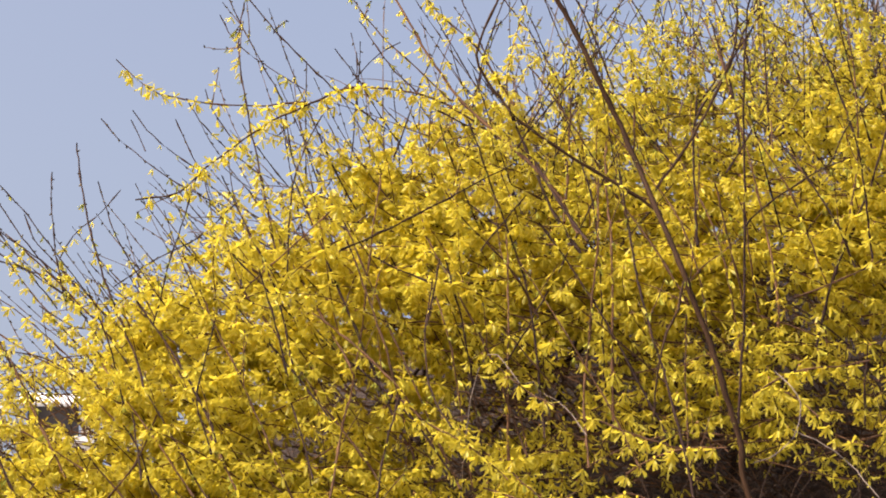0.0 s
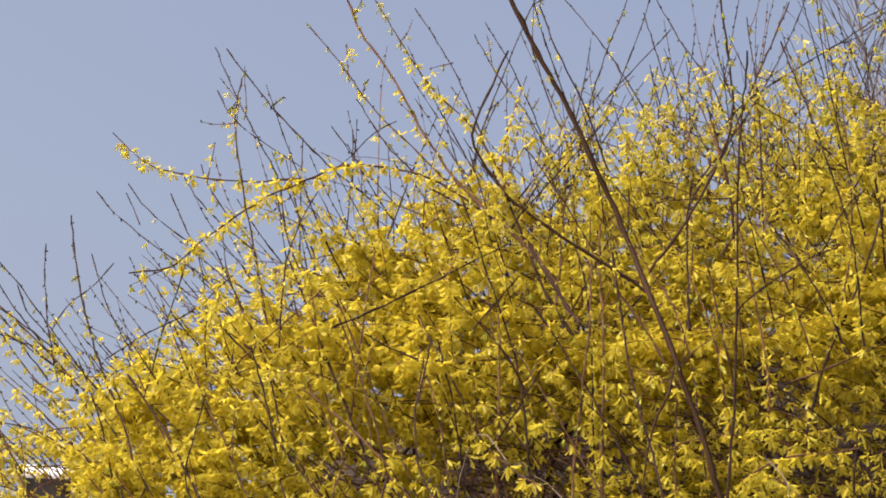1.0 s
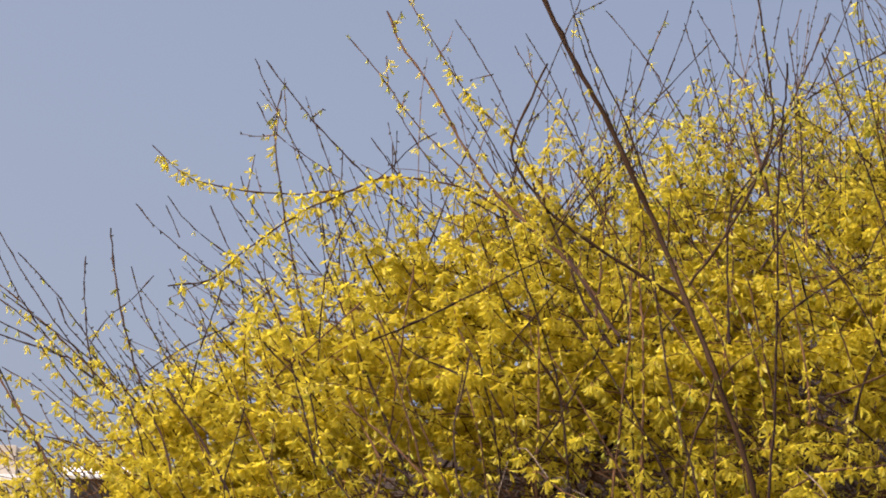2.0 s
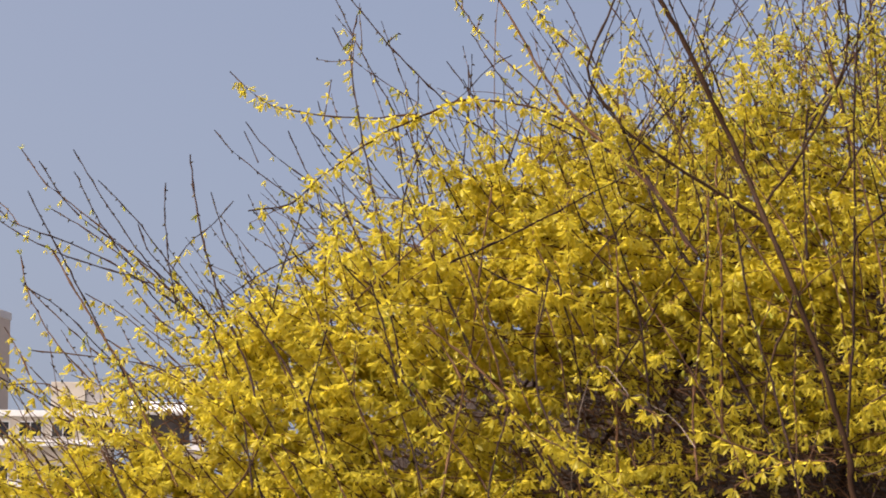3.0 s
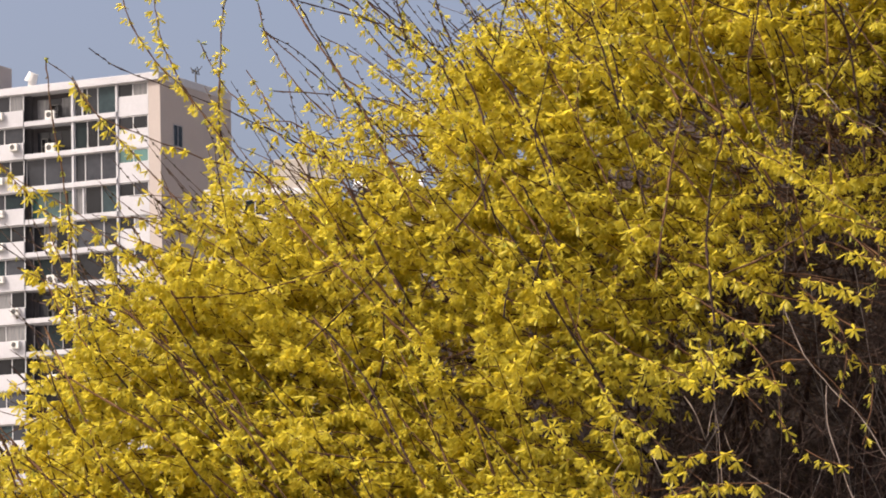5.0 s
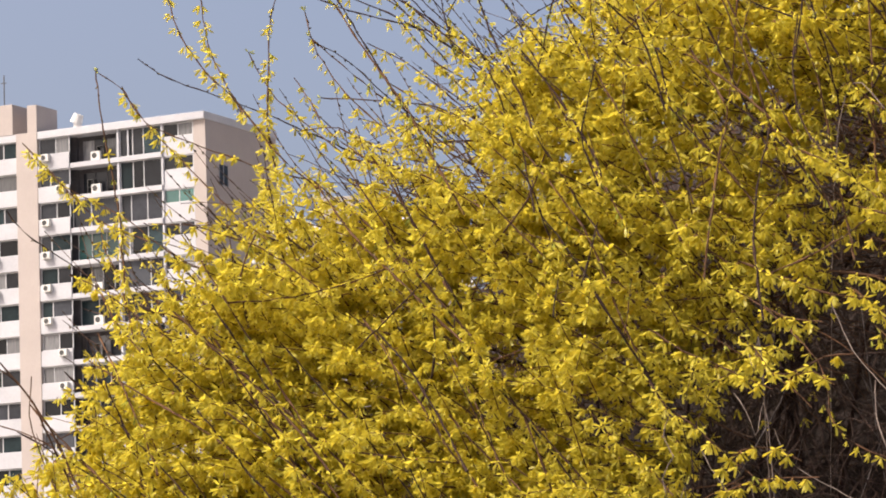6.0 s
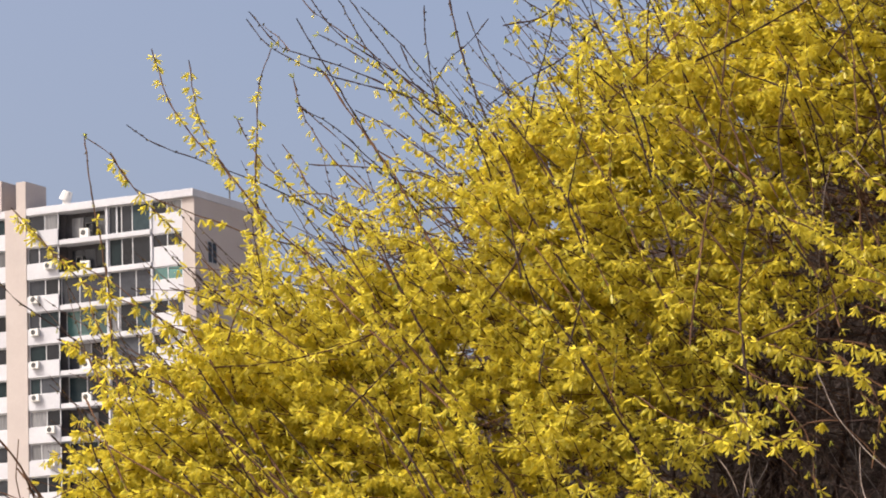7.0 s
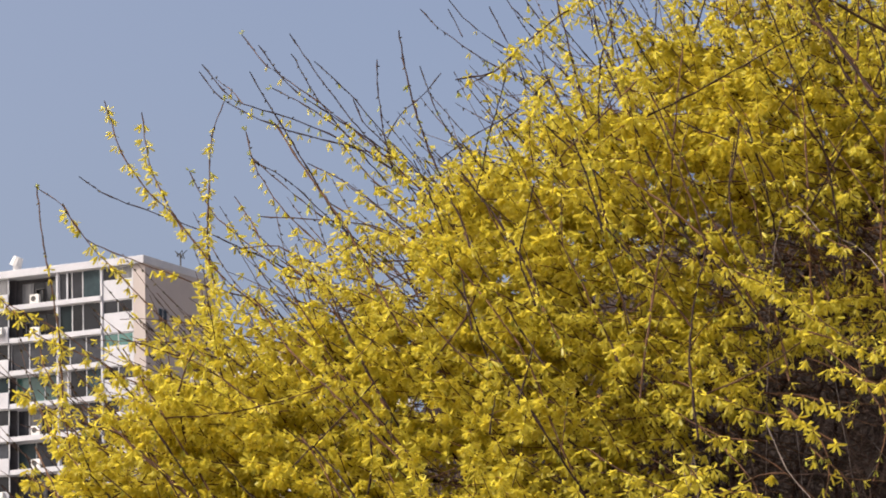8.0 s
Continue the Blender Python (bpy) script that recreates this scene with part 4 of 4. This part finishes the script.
# flowering shoots that fill the shrub
SHOOTS = 6250
shoots_apart = 0
for i in range(SHOOTS):
    x = grow.uniform(-1.25, 2.0)
    top, low = crown(x), max(skirt(x) - 0.26, 1.25)
    z = low + (top - low) * grow.random() ** 0.85 - 0.06
    if z < skirt(x) - 0.1 and grow.random() < 0.75:
        continue
    depth = 0.05 + 0.28 * grow.random() ** (1.3 if x > 0.35 else 1.8) if i % 10 < 7 else grow.uniform(0.3, 0.85)
    y = face_y(x, z) + depth
    rightward = smooth(0.1, 0.9, x) * 0.55
    high = smooth(-0.45, -0.1, z - top) * smooth(0.3, 0.8, x)
    if grow.random() < rightward * (1 - 0.6 * high):
        turn = grow.gauss(-8, 22)
    elif grow.random() < 0.6 * high:
        turn = grow.gauss(98, 20)
    else:
        turn = grow.gauss(150, 26)
    way = Vector((math.cos(radians(turn)), grow.gauss(-0.15, 0.3), math.sin(radians(turn)))).normalized()
    long = grow.uniform(0.14, 0.42)
    p, line = Vector((x, y, z)), []
    bend = Vector((grow.gauss(0, 0.04), grow.gauss(0, 0.04), grow.gauss(-0.045, 0.04)))
    for s in range(max(4, int(long / 0.02))):
        line.append(p.copy())
        p = p + way * 0.02
        way = (way + bend * 0.5 + Vector((grow.gauss(0, 0.05), grow.gauss(0, 0.05), grow.gauss(0, 0.05)))).normalized()
    out = line[-1].z - crown(line[-1].x)
    if out > (0.2 if x > -0.45 else 0.06):
        continue
    if depth < 0.15 and shoots_apart < 260 and low > 1.3 and z > skirt(x) + 0.03:
        shoots_apart += 1
        own = Tubes(5)
        own.add(line, 0.0016, 0.0007, 0.4, grow)
        ob = new("shoot", own.mesh("shoot", BARK))
        ob.parent = shrub
    elif z > skirt(x) + 0.02:
        twigs.add(line[::2] if depth < 0.32 else line[::4] + line[-1:], 0.0015, 0.0007, 0.4, grow)
    full = 1.7 if depth < 0.22 and -0.7 < x < 0.35 else 1.18 if depth < 0.3 else 0.8 if depth < 0.6 else 0.55
    dress(line, full, True)

# long canes that arch over the face of the shrub
for i in range(64):
    x = -0.6 + 2.0 * (i + grow.random()) / 64
    floor_z = max(skirt(x) + 0.02, 1.55)
    z = floor_z + (crown(x) - 0.25 - floor_z) * grow.random() ** 1.3
    p = Vector((x, face_y(x, z) + 0.04, z))
    lean = -0.95 + 0.85 * smooth(-0.5, 0.9, x) + grow.gauss(0, 0.28)
    way, line = Vector((lean, 0, 1.0)).normalized(), []
    for s in range(grow.randrange(9, 17)):
        line.append((p.x, face_y(p.x, p.z) - 0.055 - 0.03 * math.sin(s * 0.5 + i), p.z))
        if p.z > crown(p.x) + 0.02:
            break
        p = p + way * 0.05
        way = (way + Vector((grow.gauss(-0.012, 0.035), 0, grow.gauss(0.0, 0.035)))).normalized()
    if len(line) > 4:
        stem("cane", shrub, line[::-1], grow.uniform(2.2, 3.4), 0.25, BARK_DARK if i % 3 == 0 else BARK)

# dark old stems that cross the face of the shrub
for i in range(36):
    x = grow.uniform(-0.75, 1.5)
    z = grow.uniform(max(skirt(x), 1.6), crown(x) - 0.1)
    p = Vector((x, face_y(x, z) - grow.uniform(0.03, 0.1), z))
    way = Vector((-0.35 + grow.gauss(0, 0.45), grow.gauss(0, 0.12), 1.0)).normalized()
    if i % 5 == 0:
        way = Vector((0.8, grow.gauss(0, 0.1), 0.5 + grow.gauss(0.15, 0.3))).normalized()
    a = p + way * grow.uniform(0.05, 0.13) + Vector((grow.gauss(0, 0.01), 0, grow.gauss(0, 0.006)))
    b = a + way * grow.uniform(0.05, 0.13) + Vector((grow.gauss(0, 0.02), 0, grow.gauss(0, 0.01)))
    if b.z > crown(b.x) - 0.04:
        continue
    stem("cane", shrub, [tuple(b), tuple(a), tuple(p + Vector((0, 0.03, 0)))], grow.uniform(1.8, 3.2), 0.05, BARK if i % 3 else BARK_DARK)

# bare young shoots standing out of the crown
thicket = Tubes(3)
for i in range(190):
    x = grow.uniform(-0.7, 2.0) if i % 4 == 0 else grow.uniform(0.45, 1.75)
    if x < 0.75 and i % 2:
        continue
    z = crown(x) - grow.uniform(0.0, 0.2 if x < 0.75 else 0.45)
    p = Vector((x, face_y(x, z) + grow.uniform(-0.08, 0.9), z))
    lean = -0.62 + 0.3 * smooth(-0.4, 1.5, x) if grow.random() < 0.62 else 0.55
    way = Vector((lean + grow.gauss(0, 0.3), grow.gauss(0, 0.2), 1.0)).normalized()
    if x < 0.25:
        way = Vector((-0.85 + grow.gauss(0, 0.25), grow.gauss(0, 0.2), 0.75)).normalized()
    long = grow.uniform(0.08, 0.24) if x < 0.45 else grow.uniform(0.18, 0.45) if x < 0.85 else grow.uniform(0.2, 0.55)
    line = []
    for s in range(max(4, int(long / 0.02))):
        line.append(p.copy())
        p = p + way * 0.02
        way = (way + Vector((grow.gauss(0.004, 0.02), grow.gauss(0, 0.02), grow.gauss(0.015, 0.02)))).normalized()
    thicket.add(line, 0.0018, 0.0007, 1.0, grow)
    dress(line[::-1], 0.3 if grow.random() < 0.5 else 0.1, False, grow, 0.55 * long)

# fine budding twigs that stand in a haze over the crown
fine = Tubes(3)
for i in range(250):
    x = grow.uniform(-0.6, 0.5) if i % 5 < 3 else grow.uniform(0.4, 1.85)
    z = crown(x) - grow.uniform(0.02, 0.25)
    p = Vector((x, face_y(x, z) + grow.uniform(0.0, 0.7), z))
    if x < 0.45 or grow.random() < 0.5:
        turn = grow.gauss(142 if x < 0.45 else 126, 13)
    else:
        turn = grow.choice((62, 90)) + grow.gauss(0, 14)
    way = Vector((math.cos(radians(turn)), grow.gauss(0.0, 0.2), math.sin(radians(turn)))).normalized()
    long = grow.uniform(0.15, 0.42) if x < 0.45 else grow.uniform(0.18, 0.5)
    line = []
    for s in range(int(long / 0.02)):
        line.append(p.copy())
        p = p + way * 0.02
        way = (way + Vector((grow.gauss(0.006, 0.025), grow.gauss(0, 0.02), grow.gauss(0.012, 0.025)))).normalized()
    fine.add(line, 0.0014, 0.0006, 1.1, grow)
    dress(line[::-1], 0.22 if grow.random() < 0.6 else 0.08, False, grow, 0.6 * long)

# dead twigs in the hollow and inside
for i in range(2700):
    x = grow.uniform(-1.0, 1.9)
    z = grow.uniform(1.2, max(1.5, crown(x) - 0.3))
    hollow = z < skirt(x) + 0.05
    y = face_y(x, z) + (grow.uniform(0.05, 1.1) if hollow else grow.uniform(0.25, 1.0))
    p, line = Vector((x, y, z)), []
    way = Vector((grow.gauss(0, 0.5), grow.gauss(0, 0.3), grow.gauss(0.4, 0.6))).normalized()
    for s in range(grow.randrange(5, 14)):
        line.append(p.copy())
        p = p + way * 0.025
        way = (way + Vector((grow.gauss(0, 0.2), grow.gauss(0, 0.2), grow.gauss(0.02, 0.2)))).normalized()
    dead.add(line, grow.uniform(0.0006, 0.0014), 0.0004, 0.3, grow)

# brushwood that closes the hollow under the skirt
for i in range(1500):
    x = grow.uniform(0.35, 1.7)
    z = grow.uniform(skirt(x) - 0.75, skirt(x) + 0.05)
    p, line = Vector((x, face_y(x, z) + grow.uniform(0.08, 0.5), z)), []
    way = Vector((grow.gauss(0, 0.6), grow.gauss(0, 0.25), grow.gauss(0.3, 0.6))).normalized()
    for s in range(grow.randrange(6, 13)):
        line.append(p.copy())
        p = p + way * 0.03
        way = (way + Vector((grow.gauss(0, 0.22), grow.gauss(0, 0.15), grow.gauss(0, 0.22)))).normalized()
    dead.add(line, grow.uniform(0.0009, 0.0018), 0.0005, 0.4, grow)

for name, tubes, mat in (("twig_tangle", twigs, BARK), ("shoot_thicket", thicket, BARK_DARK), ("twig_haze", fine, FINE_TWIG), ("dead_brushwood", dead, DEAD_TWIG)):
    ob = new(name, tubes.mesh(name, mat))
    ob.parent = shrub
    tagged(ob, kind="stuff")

# ---- leafless tree further up the bank ----
bare = thing("bare_tree", "leafless grey-brown tree behind the shrub", "tree")
foot = Vector((4.0, 15.0, land(4.0, 15.0) - 0.1))
fork = foot + Vector((0.0, 0.0, 0.9))
bole = Tubes(8)
bole.add(spline([tuple(foot), tuple(foot + Vector((0.03, 0, 0.5))), tuple(fork)], 0.05), 0.06, 0.04, 0.1, grow)
ob = new("trunk", bole.mesh("trunk", FAR_TWIG))
ob.parent = bare
spray = Tubes(3)
for i in range(30):
    end = Vector((grow.uniform(3.05, 4.8), grow.uniform(13.8, 16.4), grow.uniform(4.6, 6.1)))
    limb = spline([tuple(fork), tuple(fork.lerp(end, 0.5) + Vector((0, 0, 0.2))), tuple(end)], 0.06)
    own = Tubes(5)
    own.add(limb, 0.016, 0.003, 0.2, grow)
    ob = new("limb", own.mesh("limb", FAR_TWIG))
    ob.parent = bare
    for j in range(70):
        p = limb[grow.randrange(len(limb) // 3, len(limb))].copy()
        way = Vector((grow.gauss(0, 0.5), grow.gauss(0, 0.4), grow.uniform(0.3, 1.2))).normalized()
        pts = []
        for _ in range(grow.randrange(5, 12)):
            pts.append(p.copy())
            p = p + way * 0.06
            way = (way + Vector((grow.gauss(0, 0.12), grow.gauss(0, 0.1), grow.gauss(0.03, 0.1)))).normalized()
        spray.add(pts, 0.004, 0.0015, 0.3, grow)
ob = new("twig_spray", spray.mesh("twig_spray", FAR_TWIG))
ob.parent = bare
tagged(ob, kind="stuff")

# ---- sapling with bare limbs in front of the shrub ----
sapling = thing("sapling", "slender bare sapling with smooth brown bark before the shrub", "sapling")
stem("trunk", sapling, [(0.720, 5.50, 3.312), (0.794, 5.50, 3.164), (0.844, 5.50, 3.076), (0.883, 5.50, 2.988), (0.932, 5.50, 2.881), (0.999, 5.42, 2.664), (1.024, 5.42, 2.593), (1.051, 5.42, 2.522), (1.079, 5.42, 2.418), (1.098, 5.42, 2.352), (1.109, 5.42, 2.268), (1.235, 5.42, 1.95), (1.25, 5.42, land(1.25, 5.42) - 0.05)], 9.2, 0.03, BARK_SAPLING)
stem("limb", sapling, [(1.094, 5.50, 3.357), (1.121, 5.50, 3.164), (1.122, 5.50, 3.064), (1.091, 5.50, 2.983), (1.041, 5.50, 2.891), (0.981, 5.50, 2.803)], 3.6, 0.15, BARK_SAPLING)
stem("limb", sapling, [(0.733, 5.50, 3.182), (0.709, 5.50, 3.122), (0.675, 5.50, 3.031), (0.700, 5.50, 2.973), (0.748, 5.50, 2.916), (0.826, 5.50, 2.860), (0.912, 5.50, 2.809), (0.985, 5.50, 2.761)], 4.2, 0.06, BARK_SAPLING)
stem("limb", sapling, [(0.964, 5.50, 2.404), (0.983, 5.50, 2.529), (1.012, 5.50, 2.597), (1.025, 5.50, 2.659)], 3.2, 0.05, BARK_SAPLING)
stem("limb", sapling, [(0.792, 5.52, 3.271), (0.822, 5.52, 3.191), (0.876, 5.52, 3.083), (0.910, 5.52, 2.984)], 2.4, 0.1, BARK_SAPLING)
# this limb's near-black bark carries its shade in the colour
stem("limb", sapling, [(1.153, 5.50, 3.198), (1.137, 5.50, 3.037), (1.132, 5.50, 2.888), (1.129, 5.50, 2.740), (1.126, 5.50, 2.623), (1.119, 5.50, 2.507), (1.109, 5.50, 2.402)], 3.4, 0.06, BARK_DARK)
stem("tendril", shrub, [(1.105, 5.35, 2.316), (1.129, 5.35, 2.323), (1.159, 5.35, 2.344), (1.181, 5.37, 2.374), (1.193, 5.39, 2.407), (1.191, 5.40, 2.435), (1.178, 5.42, 2.459), (1.160, 5.44, 2.483)], 1.5, 0, VINE, "pale dry tendril")

# ---- dry vines over the hollow ----
def vine(pts, r_mm):
    ob = thing("dry_vine", "thin grey dead vine hanging under the shrub", "vine", "dry vines")
    end = Vector(pts[-1])
    way = (end - Vector(pts[-2])).normalized()
    low = end + way * 0.12
    low.z = min(low.z, end.z - 0.1)
    low.y += 0.06
    root = low + Vector((way.x * 0.1, 0.12, 0))
    root.z = land(root.x, root.y) - 0.03
    stem("vine_stem", ob, [*pts, tuple(low), tuple(root)], 0.42 * r_mm, 0, VINE)


vine([(0.620, 5.42, 2.112), (0.645, 5.36, 2.022), (0.684, 5.32, 1.958), (0.733, 5.27, 1.895), (0.788, 5.18, 1.756)], 1.6)
vine([(0.684, 5.37, 1.968), (0.679, 5.34, 1.902), (0.699, 5.27, 1.792), (0.732, 5.19, 1.684)], 1.3)
vine([(0.327, 5.35, 1.918), (0.313, 5.32, 1.879), (0.327, 5.30, 1.843), (0.306, 5.28, 1.805), (0.323, 5.24, 1.736)], 1.6)
vine([(0.444, 5.42, 1.960), (0.461, 5.39, 1.923), (0.473, 5.36, 1.877)], 1.4)
vine([(0.476, 5.47, 2.052), (0.478, 5.45, 2.020), (0.482, 5.43, 1.994)], 1.6)
vine([(0.509, 5.41, 1.894), (0.531, 5.37, 1.833), (0.601, 5.33, 1.780), (0.670, 5.28, 1.728)], 1.3)
vine([(0.382, 5.43, 1.870), (0.398, 5.40, 1.828), (0.430, 5.35, 1.757)], 1.4)
vine([(1.194, 5.47, 2.389), (1.261, 5.44, 2.346), (1.298, 5.40, 2.294), (1.325, 5.36, 2.244)], 1.6)
vine([(0.860, 5.54, 2.386), (0.828, 5.58, 2.440), (0.785, 5.61, 2.473), (0.767, 5.62, 2.484)], 1.8)

# ---- dry stalks in the hollow ----
stalks = thing("dry_undergrowth", "tangle of thin grey dry stalks under the shrub", "undergrowth")
for i in range(60):
    x = 0.42 + 0.75 * grow.random() ** 0.8
    y = 5.75 + grow.uniform(-0.12, 0.35)
    base = Vector((x + grow.gauss(0, 0.08), y + 0.1, 0))
    base.z = land(base.x, base.y) - 0.03
    tip = Vector((x + grow.gauss(0, 0.3), y + grow.gauss(0, 0.06), min(skirt(x) - 0.02, grow.uniform(1.75, 2.25))))
    mid = base.lerp(tip, 0.6) + Vector((grow.gauss(0, 0.17), grow.gauss(0, 0.03), 0))
    bent = mid.lerp(tip, 0.5) + Vector((grow.gauss(0, 0.09), grow.gauss(0, 0.02), grow.gauss(0, 0.05)))
    stem("stalk", stalks, [tuple(tip), tuple(bent), tuple(mid), tuple(base)], grow.uniform(0.9, 1.8), 0, BARK_DRY)

# ---- bare brush at the foot of the bank ----
brush = thing("bare_brush", "leafless grey-brown brush beside the forsythia", "brush")
stem("branch", brush, [(-0.825, 5.20, 2.060), (-0.778, 5.20, 2.016), (-0.728, 5.20, 1.943), (-0.696, 5.20, 1.885), (-0.669, 5.20, 1.818)], 3.2, 0, BARK)
stem("branch", brush, [(-0.816, 5.20, 2.041), (-0.751, 5.20, 1.981), (-0.714, 5.20, 1.904), (-0.678, 5.20, 1.818)], 2.7, 0, BARK)
stem("branch", brush, [(-0.741, 5.20, 2.009), (-0.747, 5.20, 1.943), (-0.733, 5.20, 1.886), (-0.706, 5.20, 1.819)], 1.8, 0, BARK)
stem("branch", brush, [(-0.817, 5.20, 1.936), (-0.761, 5.20, 1.916), (-0.705, 5.20, 1.885), (-0.678, 5.20, 1.847)], 1.8, 0, BARK)
stem("branch", brush, [(-0.638, 5.20, 1.930), (-0.695, 5.20, 1.904), (-0.743, 5.20, 1.887)], 1.3, 0, BARK)
z0 = land(-0.68, 5.2)
for dx in (0.0, 0.05, 0.1):
    stem("branch", brush, [(-0.66 + dx, 5.2, 1.77), (-0.6 + dx, 5.2, 1.3), (-0.55 + dx * 0.4, 5.22, z0 - 0.05)], 3.5, 0, BARK)

# ---- blossom: each of the nearest is a piece, the rest one mass ----
def blossom_mesh(name, rows, mat=None):
    vs, fs, ms, base = [], [], [], 0
    for k in range(5):
        some = [r for r in rows if r[3] == k]
        if not some:
            continue
        v, f, m = SHAPES[k]
        pos = np.array([tuple(r[0]) for r in some])
        zax = np.array([tuple(r[1]) for r in some])
        size = np.array([r[2] for r in some])
        ref = np.random.RandomState(5 + k).normal(size=(len(some), 3))
        xax = np.cross(ref, zax)
        xax /= np.linalg.norm(xax, axis=1)[:, None]
        yax = np.cross(zax, xax)
        rot = np.stack([xax, yax, zax], axis=2) * size[:, None, None]
        allv = np.einsum("nij,vj->nvi", rot, v) + pos[:, None, :]
        allf = f[None] + (np.arange(len(some)) * len(v))[:, None, None] + base
        vs.append(allv.reshape(-1, 3))
        fs.append(allf.reshape(-1, 4))
        ms.append(np.tile(m, len(some)))
        base += len(some) * len(v)
    vs, fs, ms = np.concatenate(vs), np.concatenate(fs), np.concatenate(ms)
    me = bpy.data.meshes.new(name)
    me.vertices.add(len(vs))
    me.vertices.foreach_set("co", vs.ravel())
    me.loops.add(len(fs) * 4)
    me.loops.foreach_set("vertex_index", fs.ravel().astype(np.int32))
    me.polygons.add(len(fs))
    me.polygons.foreach_set("loop_start", np.arange(0, len(fs) * 4, 4, dtype=np.int32))
    me.polygons.foreach_set("material_index", ms.astype(np.int32))
    me.polygons.foreach_set("use_smooth", np.ones(len(fs), dtype=bool))
    me.materials.append(mat or PETAL)
    me.materials.append(CALYX)
    me.update(calc_edges=True)
    return me


# the stretch of the shrub that stands nearest the path carries the single blossoms
order = sorted(range(len(flowers)), key=lambda i: flowers[i][0].y + 0.5 * abs(flowers[i][0].x - 0.3))
single = set(order[:300])
ob = new("blossom_mass", blossom_mesh("blossom_mass", [f for i, f in enumerate(flowers) if i not in single]))
ob.parent = shrub
tagged(ob, "thick yellow blossom", kind="stuff")
one = [blossom_mesh("blossom", [(Vector((0, 0, 0)), Vector((0, 0, 1)), 1.0, k)]) for k in range(4)]
for i in sorted(single):
    p, way, size, k = flowers[i]
    ob = new("blossom", one[k])
    ob.parent = shrub
    ob.matrix_basis = Matrix.LocRotScale(p, way.to_track_quat("Z", "Y"), (size, size, size))

ob = new("young_foliage", blossom_mesh("young_foliage", leaves, LEAFBUD))
ob.parent = shrub
tagged(ob, "small yellow-green young leaves", kind="stuff")

bud_tubes = Tubes(3)
for p, way in buds:
    out = (way + Vector((grow.gauss(0, 0.6), grow.gauss(0, 0.6), grow.gauss(0, 0.6)))).normalized()
    bud_tubes.add([p, p + out * 0.0028, p + out * 0.006], 0.0025, 0.0010, 0, grow)
ob = new("bud_scatter", bud_tubes.mesh("bud_scatter", BUD))
ob.parent = shrub
tagged(ob, "small brown and olive buds", kind="stuff")
